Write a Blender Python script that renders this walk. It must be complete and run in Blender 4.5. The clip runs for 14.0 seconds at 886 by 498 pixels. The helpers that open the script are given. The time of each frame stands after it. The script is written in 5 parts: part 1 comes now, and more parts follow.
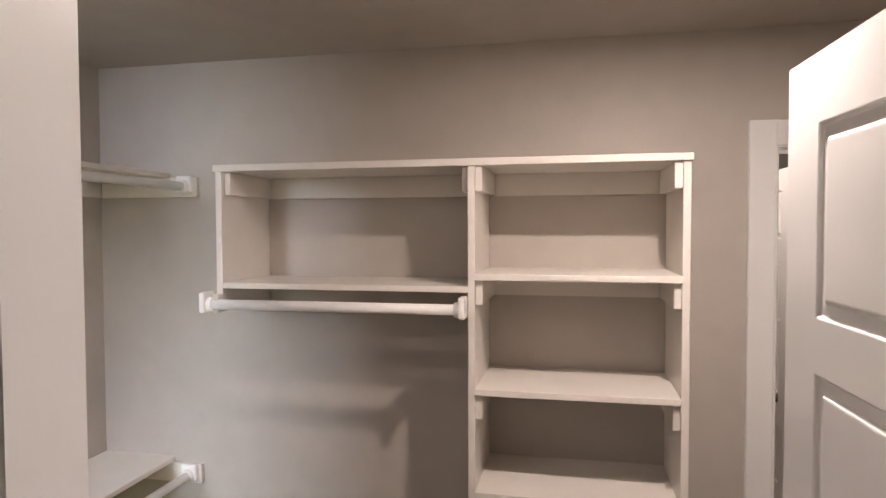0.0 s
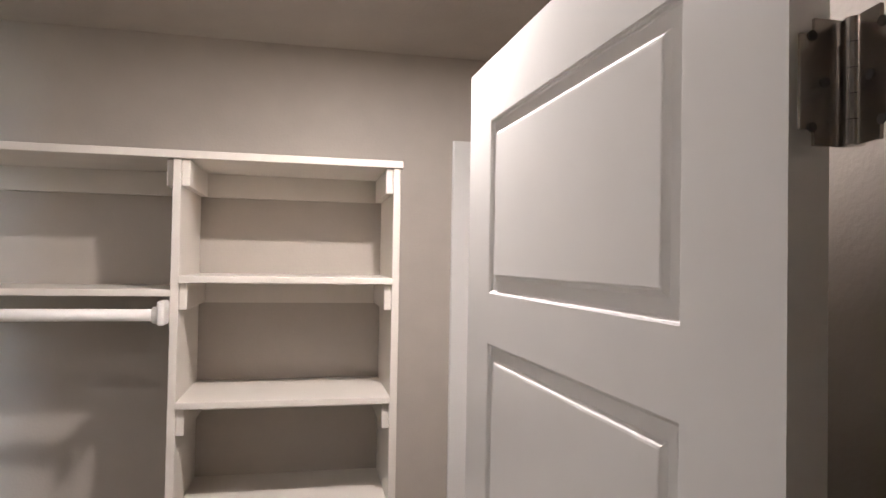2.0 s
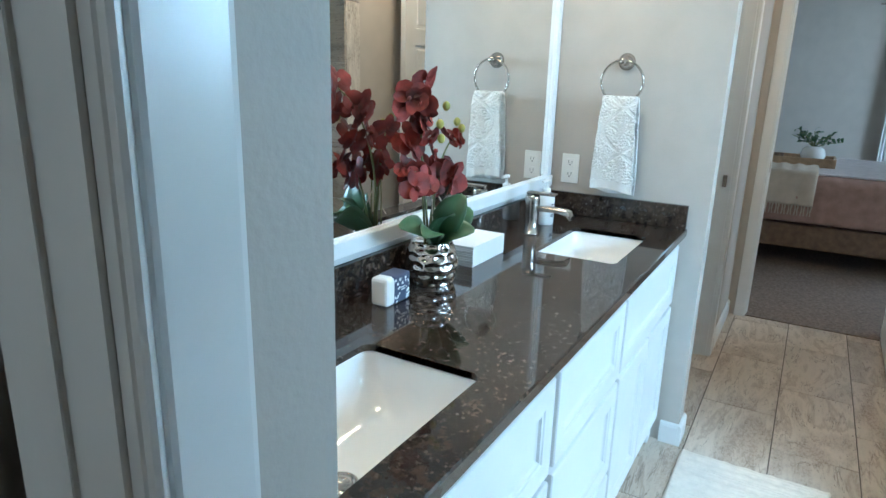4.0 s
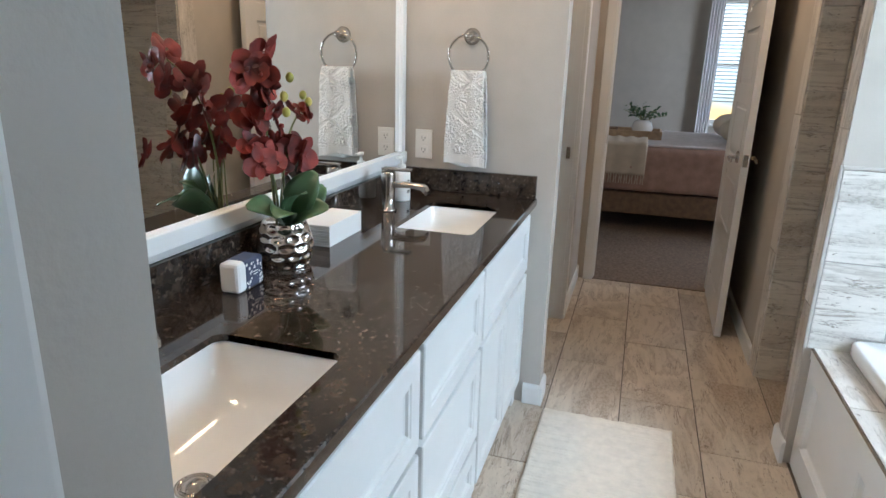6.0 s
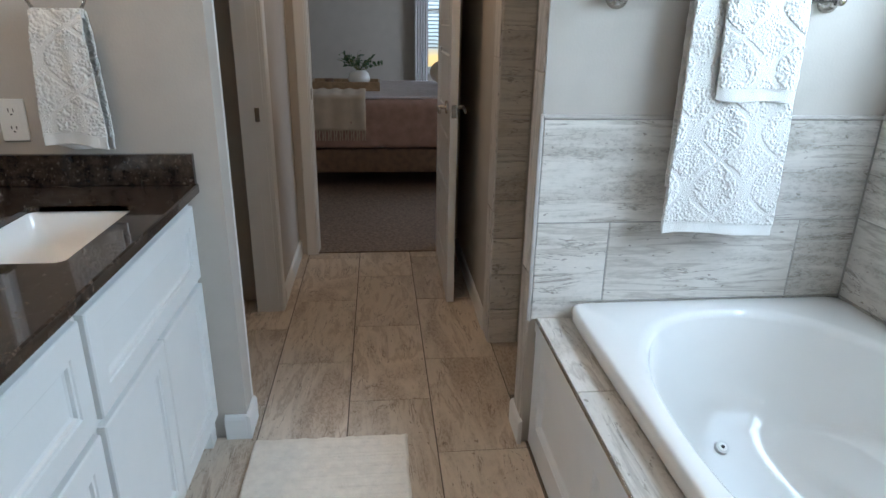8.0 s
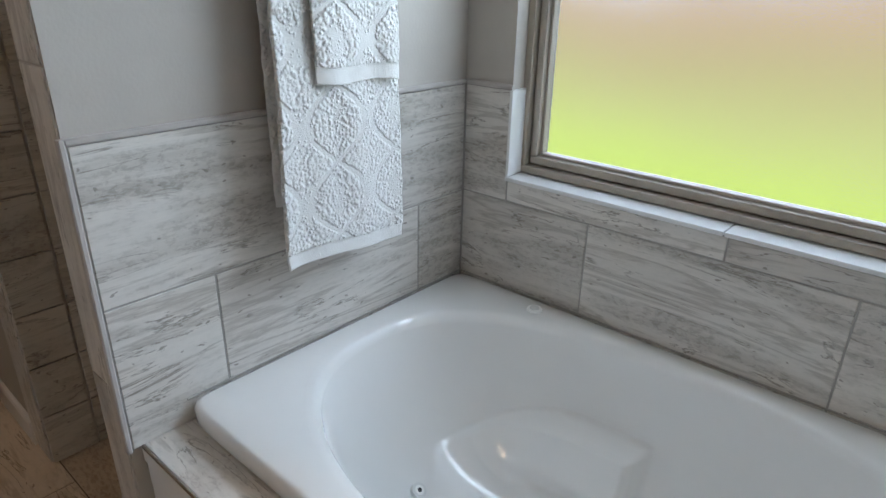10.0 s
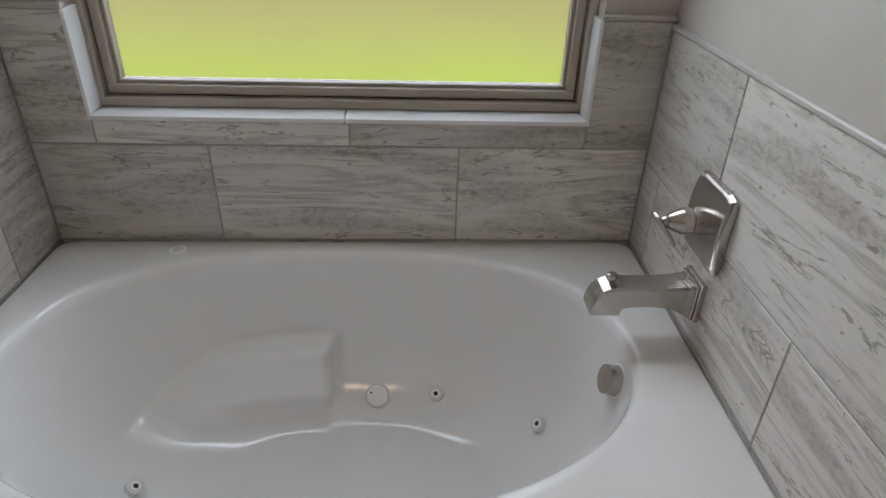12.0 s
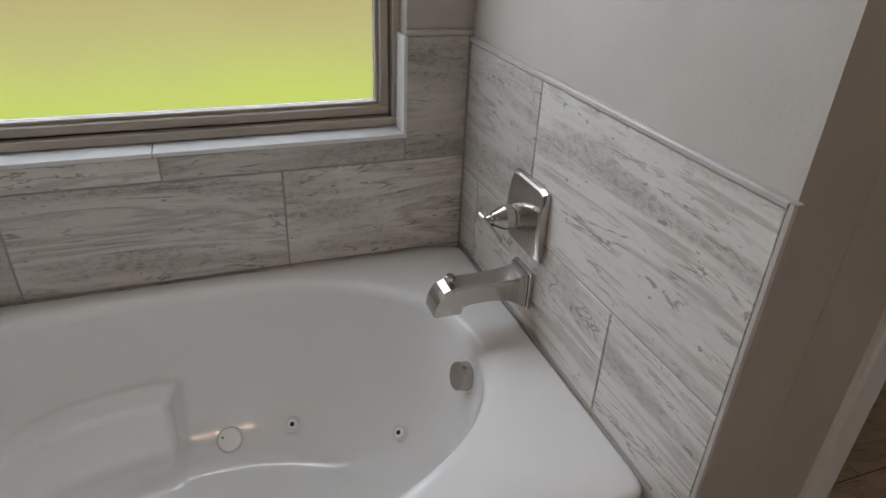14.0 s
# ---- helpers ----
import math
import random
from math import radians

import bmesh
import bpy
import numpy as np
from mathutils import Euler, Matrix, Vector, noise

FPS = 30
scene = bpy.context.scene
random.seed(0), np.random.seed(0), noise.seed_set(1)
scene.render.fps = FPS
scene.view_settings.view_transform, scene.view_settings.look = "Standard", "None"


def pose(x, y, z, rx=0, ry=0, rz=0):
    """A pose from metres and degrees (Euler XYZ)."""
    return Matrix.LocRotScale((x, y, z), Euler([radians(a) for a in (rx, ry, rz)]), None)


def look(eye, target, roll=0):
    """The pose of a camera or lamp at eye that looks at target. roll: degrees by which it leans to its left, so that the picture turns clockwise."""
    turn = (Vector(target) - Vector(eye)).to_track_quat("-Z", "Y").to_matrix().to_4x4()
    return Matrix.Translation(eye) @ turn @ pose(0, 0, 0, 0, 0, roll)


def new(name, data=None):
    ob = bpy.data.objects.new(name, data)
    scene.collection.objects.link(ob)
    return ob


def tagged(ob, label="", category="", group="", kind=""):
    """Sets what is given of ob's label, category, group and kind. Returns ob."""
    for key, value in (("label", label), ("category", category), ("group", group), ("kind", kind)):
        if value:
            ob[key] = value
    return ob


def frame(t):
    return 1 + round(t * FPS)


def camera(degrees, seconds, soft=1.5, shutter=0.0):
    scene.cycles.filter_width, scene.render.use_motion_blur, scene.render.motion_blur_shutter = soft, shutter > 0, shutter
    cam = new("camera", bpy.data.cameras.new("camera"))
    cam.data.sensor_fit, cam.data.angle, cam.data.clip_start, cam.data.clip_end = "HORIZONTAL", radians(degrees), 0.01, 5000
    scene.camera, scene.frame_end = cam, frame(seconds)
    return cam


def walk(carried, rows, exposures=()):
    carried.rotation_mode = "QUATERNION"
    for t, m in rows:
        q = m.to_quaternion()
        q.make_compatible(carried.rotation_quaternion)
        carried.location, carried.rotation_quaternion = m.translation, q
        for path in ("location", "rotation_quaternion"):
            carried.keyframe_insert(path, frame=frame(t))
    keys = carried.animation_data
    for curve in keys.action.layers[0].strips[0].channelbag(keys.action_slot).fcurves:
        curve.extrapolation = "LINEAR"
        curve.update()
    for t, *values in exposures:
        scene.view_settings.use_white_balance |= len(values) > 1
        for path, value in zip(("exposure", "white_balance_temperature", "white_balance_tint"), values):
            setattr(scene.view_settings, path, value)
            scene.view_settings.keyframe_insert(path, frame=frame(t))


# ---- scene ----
cam = camera(70.5, 14.0)
PATH = [
    (0, (-0.082, -0.05, 1.774), (-0.49, 1.907, 1.705), -0.2),
    (0.5, (-0.09, -0.003, 1.772), (-0.371, 1.977, 1.793), 0.1),
    (1, (-0.097, 0.002, 1.762), (-0.232, 1.997, 1.832), 0.5),
    (1.5, (-0.151, -0.012, 1.729), (-0.001, 1.981, 1.803), 0.4),
    (2, (-0.016, -0.031, 1.686), (0.395, 1.926, 1.725), 1.0),
    (2.5, (0.125, -0.032, 1.632), (0.837, 1.835, 1.546), 1.5),
    (3, (0.15, -0.048, 1.493), (1.312, 1.559, 1.235), 1.0),
    (3.5, (0.159, -0.065, 1.437), (1.638, 1.205, 0.99), 1.3),
    (4, (0.178, -0.091, 1.408), (1.849, 0.875, 0.883), 1.7),
    (6.5, (0.23, -0.093, 1.374), (2.074, 0.425, 0.797), 1.5),
    (7, (0.354, -0.143, 1.358), (2.212, 0.275, 0.748), 1.3),
    (7.5, (0.566, -0.197, 1.348), (2.445, -0.015, 0.688), 1.2),
    (8, (0.763, -0.263, 1.349), (2.632, -0.46, 0.666), 1.0),
    (10.5, (1.496, -0.377, 1.356), (2.395, -1.952, 0.515), 1.2),
    (11, (1.568, -0.35, 1.344), (2.116, -2.042, 0.43), 1.2),
    (11.5, (1.584, -0.307, 1.331), (1.783, -2.052, 0.375), 1.4),
    (12, (1.603, -0.307, 1.364), (1.502, -2.021, 0.339), 1.9),
    (12.5, (1.613, -0.297, 1.37), (1.292, -1.982, 0.343), 2.2),
    (13, (1.621, -0.296, 1.367), (1.142, -1.95, 0.35), 2.3),
    (13.5, (1.624, -0.305, 1.377), (1.065, -1.934, 0.36), 2.4),
    (14, (1.619, -0.301, 1.375), (0.992, -1.933, 0.403), 2.6),
]
# stops, white balance and tint along the walk
EXPOSURES = [(0, -0.35, 6500, 17), (1.5, -0.3, 6400, 17), (2.0, -0.15, 6000, 12), (2.5, 0.25, 5200, 4), (3, 0.1, 4700, -3), (3.5, -0.05, 4500, -8), (4.2, -0.3, 4600, -10), (6.3, -0.65, 5500, 4), (7.5, -1.0, 5500, 4), (8.2, -1.25, 5400, 3), (10.3, -1.85, 5800, 8), (11.5, -2.15, 6200, 12), (14, -2.12, 6400, 13)]
walk(cam, [(t, look(eye, target, roll)) for t, eye, target, roll in PATH], EXPOSURES)

# ---- light ----
world = bpy.data.worlds.new("world")
scene.world = world
world.use_nodes = True
wn = world.node_tree.nodes
sky = wn.new("ShaderNodeTexSky")
sky.sky_type, sky.sun_disc = "NISHITA", False
sky.sun_elevation, sky.sun_rotation = radians(45), radians(60)
world.node_tree.links.new(sky.outputs[0], wn["Background"].inputs[0])
wn["Background"].inputs[1].default_value = 0.12


def area_lamp(name, m, w, h, power, colour):
    data = bpy.data.lights.new(name, "AREA")
    data.shape, data.size, data.size_y, data.energy, data.color = "RECTANGLE", w, h, power, colour
    ob = new(name, data)
    ob.matrix_world = m
    return ob


def disc_lamp(name, x, y, z, r, power, colour, spread=180):
    data = bpy.data.lights.new(name, "AREA")
    data.spread = radians(spread)
    data.shape, data.size, data.energy, data.color = "DISK", 2 * r, power, colour
    ob = new(name, data)
    ob.matrix_world = pose(x, y, z, 0, 0, 0)
    return ob


# warm ceiling lamps of the closet and the bathroom
WARM = (1.0, 0.64, 0.37)
disc_lamp("closet_light", -0.98, 0.46, 2.395, 0.025, 6.5, (1.0, 0.86, 0.76))
disc_lamp("closet_light", 0.20, 1.12, 2.395, 0.025, 28.0, (1.0, 0.86, 0.76))
disc_lamp("back_room_light", 0.45, 3.1, 2.42, 0.08, 14, (1.0, 0.86, 0.74))
disc_lamp("vanity_light", 1.00, 0.66, 2.20, 0.09, 8.5, WARM)
disc_lamp("vanity_light", 2.12, 0.66, 2.20, 0.09, 8.5, WARM)
disc_lamp("hall_light", 3.4, -0.25, 2.42, 0.10, 15, WARM)
# skylight in the upper part of the window over the tub
area_lamp("tub_window_light", pose(1.766, -1.84, 1.70, 90, 0, 0), 1.06, 0.42, 50, (0.82, 0.92, 1.0))
# added daylight fill for the bedroom, in an unseen opening of its side wall
area_lamp("bedroom_window_light", pose(6.6, -3.38, 1.45, 90, 0, 0), 1.4, 1.3, 90, (0.96, 0.96, 1.0))


# ---- materials ----
def mat(name, colour, rough=0.5, metal=0.0, spread=0.04, scale=8.0, bump=0.0, bump_scale=60.0, coat=0.0):
    """A painted or plain surface: colour with slow and fine variation, and fine relief."""
    m = bpy.data.materials.new(name)
    m.use_nodes = True
    nt = m.node_tree
    b = nt.nodes["Principled BSDF"]
    b.inputs["Roughness"].default_value, b.inputs["Metallic"].default_value = rough, metal
    b.inputs["Coat Weight"].default_value = coat
    geo = nt.nodes.new("ShaderNodeNewGeometry")
    n1 = nt.nodes.new("ShaderNodeTexNoise")
    n1.inputs["Scale"].default_value, n1.inputs["Detail"].default_value = scale, 6
    ramp = nt.nodes.new("ShaderNodeValToRGB")
    lo = [max(0, c * (1 - spread)) for c in colour]
    hi = [min(1, c * (1 + spread)) for c in colour]
    ramp.color_ramp.elements[0].color, ramp.color_ramp.elements[1].color = (*lo, 1), (*hi, 1)
    ramp.color_ramp.elements[0].position, ramp.color_ramp.elements[1].position = 0.3, 0.7
    nt.links.new(geo.outputs["Position"], n1.inputs["Vector"])
    nt.links.new(n1.outputs["Fac"], ramp.inputs["Fac"])
    nt.links.new(ramp.outputs["Color"], b.inputs["Base Color"])
    if bump:
        n2 = nt.nodes.new("ShaderNodeTexNoise")
        n2.inputs["Scale"].default_value, n2.inputs["Detail"].default_value = bump_scale, 3
        bp = nt.nodes.new("ShaderNodeBump")
        bp.inputs["Strength"].default_value, bp.inputs["Distance"].default_value = bump, 0.002
        nt.links.new(geo.outputs["Position"], n2.inputs["Vector"])
        nt.links.new(n2.outputs["Fac"], bp.inputs["Height"])
        nt.links.new(bp.outputs["Normal"], b.inputs["Normal"])
    return m


M_WALL = mat("wall_paint", (0.47, 0.43, 0.38), 0.6, bump=0.25, bump_scale=140)
M_CEIL = mat("ceiling_paint", (0.48, 0.44, 0.39), 0.75, bump=0.5, bump_scale=90)
M_TRIM = mat("white_trim_paint", (0.77, 0.765, 0.75), 0.28, spread=0.02, bump=0.06, bump_scale=40)
M_SHELF = mat("shelf_paint", (0.72, 0.68, 0.62), 0.4, spread=0.03, bump=0.15, bump_scale=120)
M_CAB = mat("cabinet_paint", (0.75, 0.75, 0.735), 0.32, spread=0.02, bump=0.08, bump_scale=60)
M_TUB = mat("tub_acrylic", (0.79, 0.775, 0.75), 0.12, spread=0.01, coat=0.4)
M_CERAMIC = mat("sink_ceramic", (0.88, 0.87, 0.85), 0.1, spread=0.01, coat=0.5)
M_NICKEL = mat("brushed_nickel", (0.48, 0.445, 0.41), 0.24, 1.0, spread=0.06, scale=40)
M_GROUT = mat("grout", (0.15, 0.125, 0.10), 0.9, bump=0.4, bump_scale=300)
M_GROUT_W = mat("wall_grout", (0.36, 0.34, 0.31), 0.9, bump=0.4, bump_scale=300)
M_CARPET = mat("carpet", (0.19, 0.14, 0.105), 0.95, spread=0.35, scale=60, bump=1.0, bump_scale=250)
M_MIRROR = mat("mirror_glass", (0.93, 0.94, 0.93), 0.0, 1.0, spread=0.0)
M_FRAME = mat("window_frame_vinyl", (0.40, 0.35, 0.285), 0.38, spread=0.05)
M_DARK = mat("dark_recess", (0.05, 0.045, 0.04), 0.8)


def nodes_of(name, rough, metal=0.0):
    m = bpy.data.materials.new(name)
    m.use_nodes = True
    b = m.node_tree.nodes["Principled BSDF"]
    b.inputs["Roughness"].default_value, b.inputs["Metallic"].default_value = rough, metal
    return m, m.node_tree, b


def ramp_node(nt, stops):
    r = nt.nodes.new("ShaderNodeValToRGB").color_ramp
    while len(r.elements) < len(stops):
        r.elements.new(0.5)
    for e, (p, c) in zip(r.elements, stops):
        e.position, e.color = p, (*c, 1)
    return nt.nodes[-1]


def tile_mat(name, light, mid, dark, rough, along=1.0, across=1.0):
    """Travertine-look porcelain: cloudy bands along each tile, grainy patches, broken cracks and pits, and a shift from tile to tile."""
    m, nt, b = nodes_of(name, rough)
    tc, info = nt.nodes.new("ShaderNodeTexCoord"), nt.nodes.new("ShaderNodeObjectInfo")
    off = nt.nodes.new("ShaderNodeMath")
    off.operation = "MULTIPLY"
    off.inputs[1].default_value = 37.0
    nt.links.new(info.outputs["Random"], off.inputs[0])

    def wave(along, across, detail, rough2, warp):
        p = nt.nodes.new("ShaderNodeVectorMath")
        p.operation = "MULTIPLY_ADD"
        p.inputs[1].default_value = (along, across, across)
        nt.links.new(tc.outputs["Object"], p.inputs[0])
        nt.links.new(off.outputs[0], p.inputs[2])
        n = nt.nodes.new("ShaderNodeTexNoise")
        n.inputs["Scale"].default_value, n.inputs["Detail"].default_value = 1.0, detail
        n.inputs["Roughness"].default_value, n.inputs["Distortion"].default_value = rough2, warp
        nt.links.new(p.outputs[0], n.inputs["Vector"])
        return n.outputs["Fac"]

    def calc(op, a, b2, c2=0.0):
        nd = nt.nodes.new("ShaderNodeMath")
        nd.operation = op
        for k, v in enumerate((a, b2, c2)):
            if isinstance(v, (int, float)):
                nd.inputs[k].default_value = v
            else:
                nt.links.new(v, nd.inputs[k])
        return nd.outputs[0]

    def ramp(value, stops):
        r = ramp_node(nt, stops)
        nt.links.new(value, r.inputs["Fac"])
        return r.outputs["Color"]

    def grey(value, *stops):
        return ramp(value, [(p, (g, g, g)) for p, g in stops])

    def blend(kind, fac, a, c):
        mx = nt.nodes.new("ShaderNodeMix")
        mx.data_type, mx.blend_type = "RGBA", kind
        for key, v in (("Factor", fac), ("A", a), ("B", c)):
            if isinstance(v, (int, float)):
                mx.inputs[key].default_value = v
            elif isinstance(v, tuple):
                mx.inputs[key].default_value = (*v, 1)
            else:
                nt.links.new(v, mx.inputs[key])
        return mx.outputs["Result"]

    broad, streak = wave(1.2 * along, 7.0 * across, 5, 0.58, 0.9), wave(2.0 * along, 32.0 * across, 8, 0.68, 0.6)
    both = calc("MULTIPLY_ADD", broad, 0.70, calc("MULTIPLY", streak, 0.30))
    pale = tuple(min(1.0, c * 1.07) for c in light)
    col = ramp(both, [(0.36, mid), (0.43, tuple(0.5 * (p + q) for p, q in zip(mid, light))), (0.485, light), (0.53, pale), (0.57, mid), (0.60, light), (0.68, pale)])
    patch = grey(both, (0.40, 1.0), (0.50, 0.12))
    grain = grey(wave(48.0, 95.0, 4, 0.7, 0.5), (0.47, 0.0), (0.60, 1.0))
    col = blend("MIX", calc("MULTIPLY", calc("MULTIPLY", patch, grain), 0.48), col, dark)
    broken = grey(wave(7.0, 12.0, 2, 0.5, 0.0), (0.46, 0.0), (0.56, 1.0))
    crack = grey(wave(1.5, 9.0, 7, 0.62, 1.6), (0.488, 0.0), (0.498, 1.0), (0.503, 1.0), (0.513, 0.0))
    col = blend("MIX", calc("MULTIPLY", calc("MULTIPLY", crack, broken), 0.85), col, dark)
    pits = grey(wave(34.0, 70.0, 2, 0.5, 0.3), (0.69, 0.0), (0.715, 1.0))
    col = blend("MIX", calc("MULTIPLY", pits, 0.7), col, dark)
    col = blend("MULTIPLY", 1.0, col, ramp(info.outputs["Random"], [(0.0, (0.86, 0.845, 0.83)), (1.0, (1.08, 1.07, 1.06))]))
    nt.links.new(col, b.inputs["Base Color"])
    bp = nt.nodes.new("ShaderNodeBump")
    bp.inputs["Strength"].default_value, bp.inputs["Distance"].default_value = 0.25, 0.002
    nt.links.new(calc("SUBTRACT", both, calc("MULTIPLY", pits, 0.3)), bp.inputs["Height"])
    nt.links.new(bp.outputs["Normal"], b.inputs["Normal"])
    return m


M_TILE = tile_mat("wall_tile", (0.63, 0.60, 0.555), (0.45, 0.418, 0.375), (0.20, 0.175, 0.145), 0.36)
M_FLOOR = tile_mat("floor_tile", (0.59, 0.51, 0.415), (0.45, 0.365, 0.28), (0.20, 0.145, 0.10), 0.30, 1.5, 0.7)
M_SHOWER = tile_mat("shower_tile", (0.56, 0.515, 0.44), (0.44, 0.395, 0.33), (0.20, 0.17, 0.135), 0.38)


def granite_mat():
    """Polished dark brown granite: cloudy dark ground with scattered pale and black flecks."""
    m, nt, b = nodes_of("dark_granite", 0.05)
    geo = nt.nodes.new("ShaderNodeNewGeometry")

    def noise_at(scale, detail, rough):
        n = nt.nodes.new("ShaderNodeTexNoise")
        n.inputs["Scale"].default_value, n.inputs["Detail"].default_value, n.inputs["Roughness"].default_value = scale, detail, rough
        nt.links.new(geo.outputs["Position"], n.inputs["Vector"])
        return n.outputs["Fac"]

    ground = ramp_node(nt, [(0.36, (0.010, 0.008, 0.007)), (0.50, (0.028, 0.019, 0.014)), (0.64, (0.052, 0.036, 0.026))])
    nt.links.new(noise_at(38, 8, 0.72), ground.inputs["Fac"])
    flecks = ramp_node(nt, [(0.585, (0, 0, 0)), (0.68, (1, 1, 1))])
    nt.links.new(noise_at(80, 4, 0.6), flecks.inputs["Fac"])
    mx = nt.nodes.new("ShaderNodeMix")
    mx.data_type = "RGBA"
    mx.inputs["B"].default_value = (0.105, 0.082, 0.062, 1)
    nt.links.new(flecks.outputs["Color"], mx.inputs["Factor"])
    nt.links.new(ground.outputs["Color"], mx.inputs["A"])
    nt.links.new(mx.outputs["Result"], b.inputs["Base Color"])
    return m


M_GRANITE = granite_mat()


def terry_mat(name, colour, woven=False):
    """Sculpted terry: wavy bands of looped pile standing above a flat woven ground; woven: the flat hem alone."""
    m, nt, b = nodes_of(name, 0.95)
    b.inputs["Base Color"].default_value = (*colour, 1)
    b.inputs["Sheen Weight"].default_value = 0.3
    tc, sep = nt.nodes.new("ShaderNodeTexCoord"), nt.nodes.new("ShaderNodeSeparateXYZ")
    nt.links.new(tc.outputs["Object"], sep.inputs[0])

    def calc(op, a, b2=0.0, c2=0.0):
        nd = nt.nodes.new("ShaderNodeMath")
        nd.operation = op
        for k, v in enumerate((a, b2, c2)):
            if isinstance(v, (int, float)):
                nd.inputs[k].default_value = v
            else:
                nt.links.new(v, nd.inputs[k])
        return nd.outputs[0]

    y, z = sep.outputs["Y"], sep.outputs["Z"]
    weave = calc("MULTIPLY", calc("SINE", calc("MULTIPLY", calc("ADD", y, z), 1500.0)), calc("SINE", calc("MULTIPLY", calc("SUBTRACT", y, z), 1500.0)))
    if woven:
        height = calc("MULTIPLY", weave, 0.05)
    else:
        v = nt.nodes.new("ShaderNodeTexVoronoi")
        v.feature = "SMOOTH_F1"
        v.inputs["Scale"].default_value = 130
        n = nt.nodes.new("ShaderNodeTexNoise")
        n.inputs["Scale"].default_value, n.inputs["Detail"].default_value = 420, 3
        big = nt.nodes.new("ShaderNodeTexNoise")
        big.inputs["Scale"].default_value = 22
        for t in (v, n, big):
            nt.links.new(tc.outputs["Object"], t.inputs["Vector"])
        # ogee bands that swell and pinch down the cloth
        swell = calc("MULTIPLY", calc("SINE", calc("MULTIPLY", z, 19.0)), 1.35)
        one = calc("SINE", calc("MULTIPLY_ADD", y, 36.0, swell))
        two = calc("SINE", calc("SUBTRACT", calc("MULTIPLY", y, 36.0), swell))
        field = calc("MULTIPLY_ADD", calc("MULTIPLY", one, two), 0.5, calc("MULTIPLY", calc("SUBTRACT", big.outputs["Fac"], 0.5), 0.9))
        field = calc("SUBTRACT", field, calc("MULTIPLY", calc("SUBTRACT", v.outputs["Distance"], 0.4), 0.9))
        mask = nt.nodes.new("ShaderNodeMapRange")
        mask.interpolation_type = "SMOOTHSTEP"
        mask.inputs["From Min"].default_value, mask.inputs["From Max"].default_value = -0.45, 0.12
        nt.links.new(field, mask.inputs["Value"])
        line_a = calc("MINIMUM", calc("ABSOLUTE", calc("SINE", calc("MULTIPLY_ADD", y, 18.0, swell))), calc("ABSOLUTE", calc("SINE", calc("SUBTRACT", calc("MULTIPLY", y, 18.0), swell))))
        cutline = nt.nodes.new("ShaderNodeMapRange")
        cutline.interpolation_type = "SMOOTHSTEP"
        cutline.inputs["From Min"].default_value, cutline.inputs["From Max"].default_value = 0.10, 0.26
        nt.links.new(calc("ADD", line_a, calc("MULTIPLY", calc("SUBTRACT", v.outputs["Distance"], 0.4), -0.16)), cutline.inputs["Value"])
        loops = calc("SUBTRACT", 1.35, calc("MULTIPLY", v.outputs["Distance"], 1.1))
        height = calc("MULTIPLY_ADD", calc("MULTIPLY", mask.outputs["Result"], cutline.outputs["Result"]), loops, calc("MULTIPLY_ADD", n.outputs["Fac"], 0.22, calc("MULTIPLY", weave, 0.06)))
    bp = nt.nodes.new("ShaderNodeBump")
    bp.inputs["Strength"].default_value, bp.inputs["Distance"].default_value = 0.9, 0.0075
    nt.links.new(height, bp.inputs["Height"])
    nt.links.new(bp.outputs["Normal"], b.inputs["Normal"])
    return m


M_HEM = terry_mat("woven_hem", (0.83, 0.81, 0.77), True)
M_TOWEL = terry_mat("sculpted_terry", (0.82, 0.80, 0.76))
M_PETAL = mat("orchid_petal", (0.165, 0.016, 0.010), 0.65, spread=0.75, scale=18, bump=0.2, bump_scale=120)
M_BUD = mat("orchid_bud", (0.32, 0.30, 0.06), 0.5, spread=0.2)
M_LEAF = mat("orchid_leaf", (0.055, 0.105, 0.045), 0.38, spread=0.25, scale=20)
M_STEM = mat("orchid_stem", (0.16, 0.17, 0.06), 0.5, spread=0.3)
M_CHROME = mat("polished_silver", (0.66, 0.62, 0.58), 0.09, 1.0, spread=0.02)
M_PAPER = mat("white_paper", (0.84, 0.82, 0.79), 0.8, spread=0.02)
M_NAVY = mat("navy_print", (0.06, 0.07, 0.12), 0.7)
# white plastic greyed: the shading of jets and suction cover is in the colour
M_JET_SHADED = mat("shaded_white_plastic", (0.66, 0.65, 0.63), 0.3, spread=0.02)
M_PENCIL = mat("pencil_trim", (0.47, 0.435, 0.40), 0.4, spread=0.08, scale=20)
M_PLASTIC = mat("white_plastic", (0.84, 0.83, 0.80), 0.3, spread=0.01)
# darker grey painted as the shaded ring of the white suction cover
M_RING_SHADE = mat("cover_ring_shade", (0.55, 0.54, 0.52), 0.35, spread=0.02)
M_QUILT = mat("pink_quilt", (0.42, 0.28, 0.24), 0.95, spread=0.15, scale=14, bump=0.8, bump_scale=50)
# the quilt's lit copy: daylight on its top is put into the paler colour
M_QUILT_LIT = mat("lit_quilt_top", (0.62, 0.58, 0.60), 0.95, spread=0.1, scale=20, bump=0.9, bump_scale=40)
M_THROW = mat("cream_throw", (0.62, 0.55, 0.46), 0.95, spread=0.1, bump=0.8, bump_scale=150)
M_WOOD = mat("brown_wood", (0.20, 0.13, 0.085), 0.55, spread=0.25, scale=20)
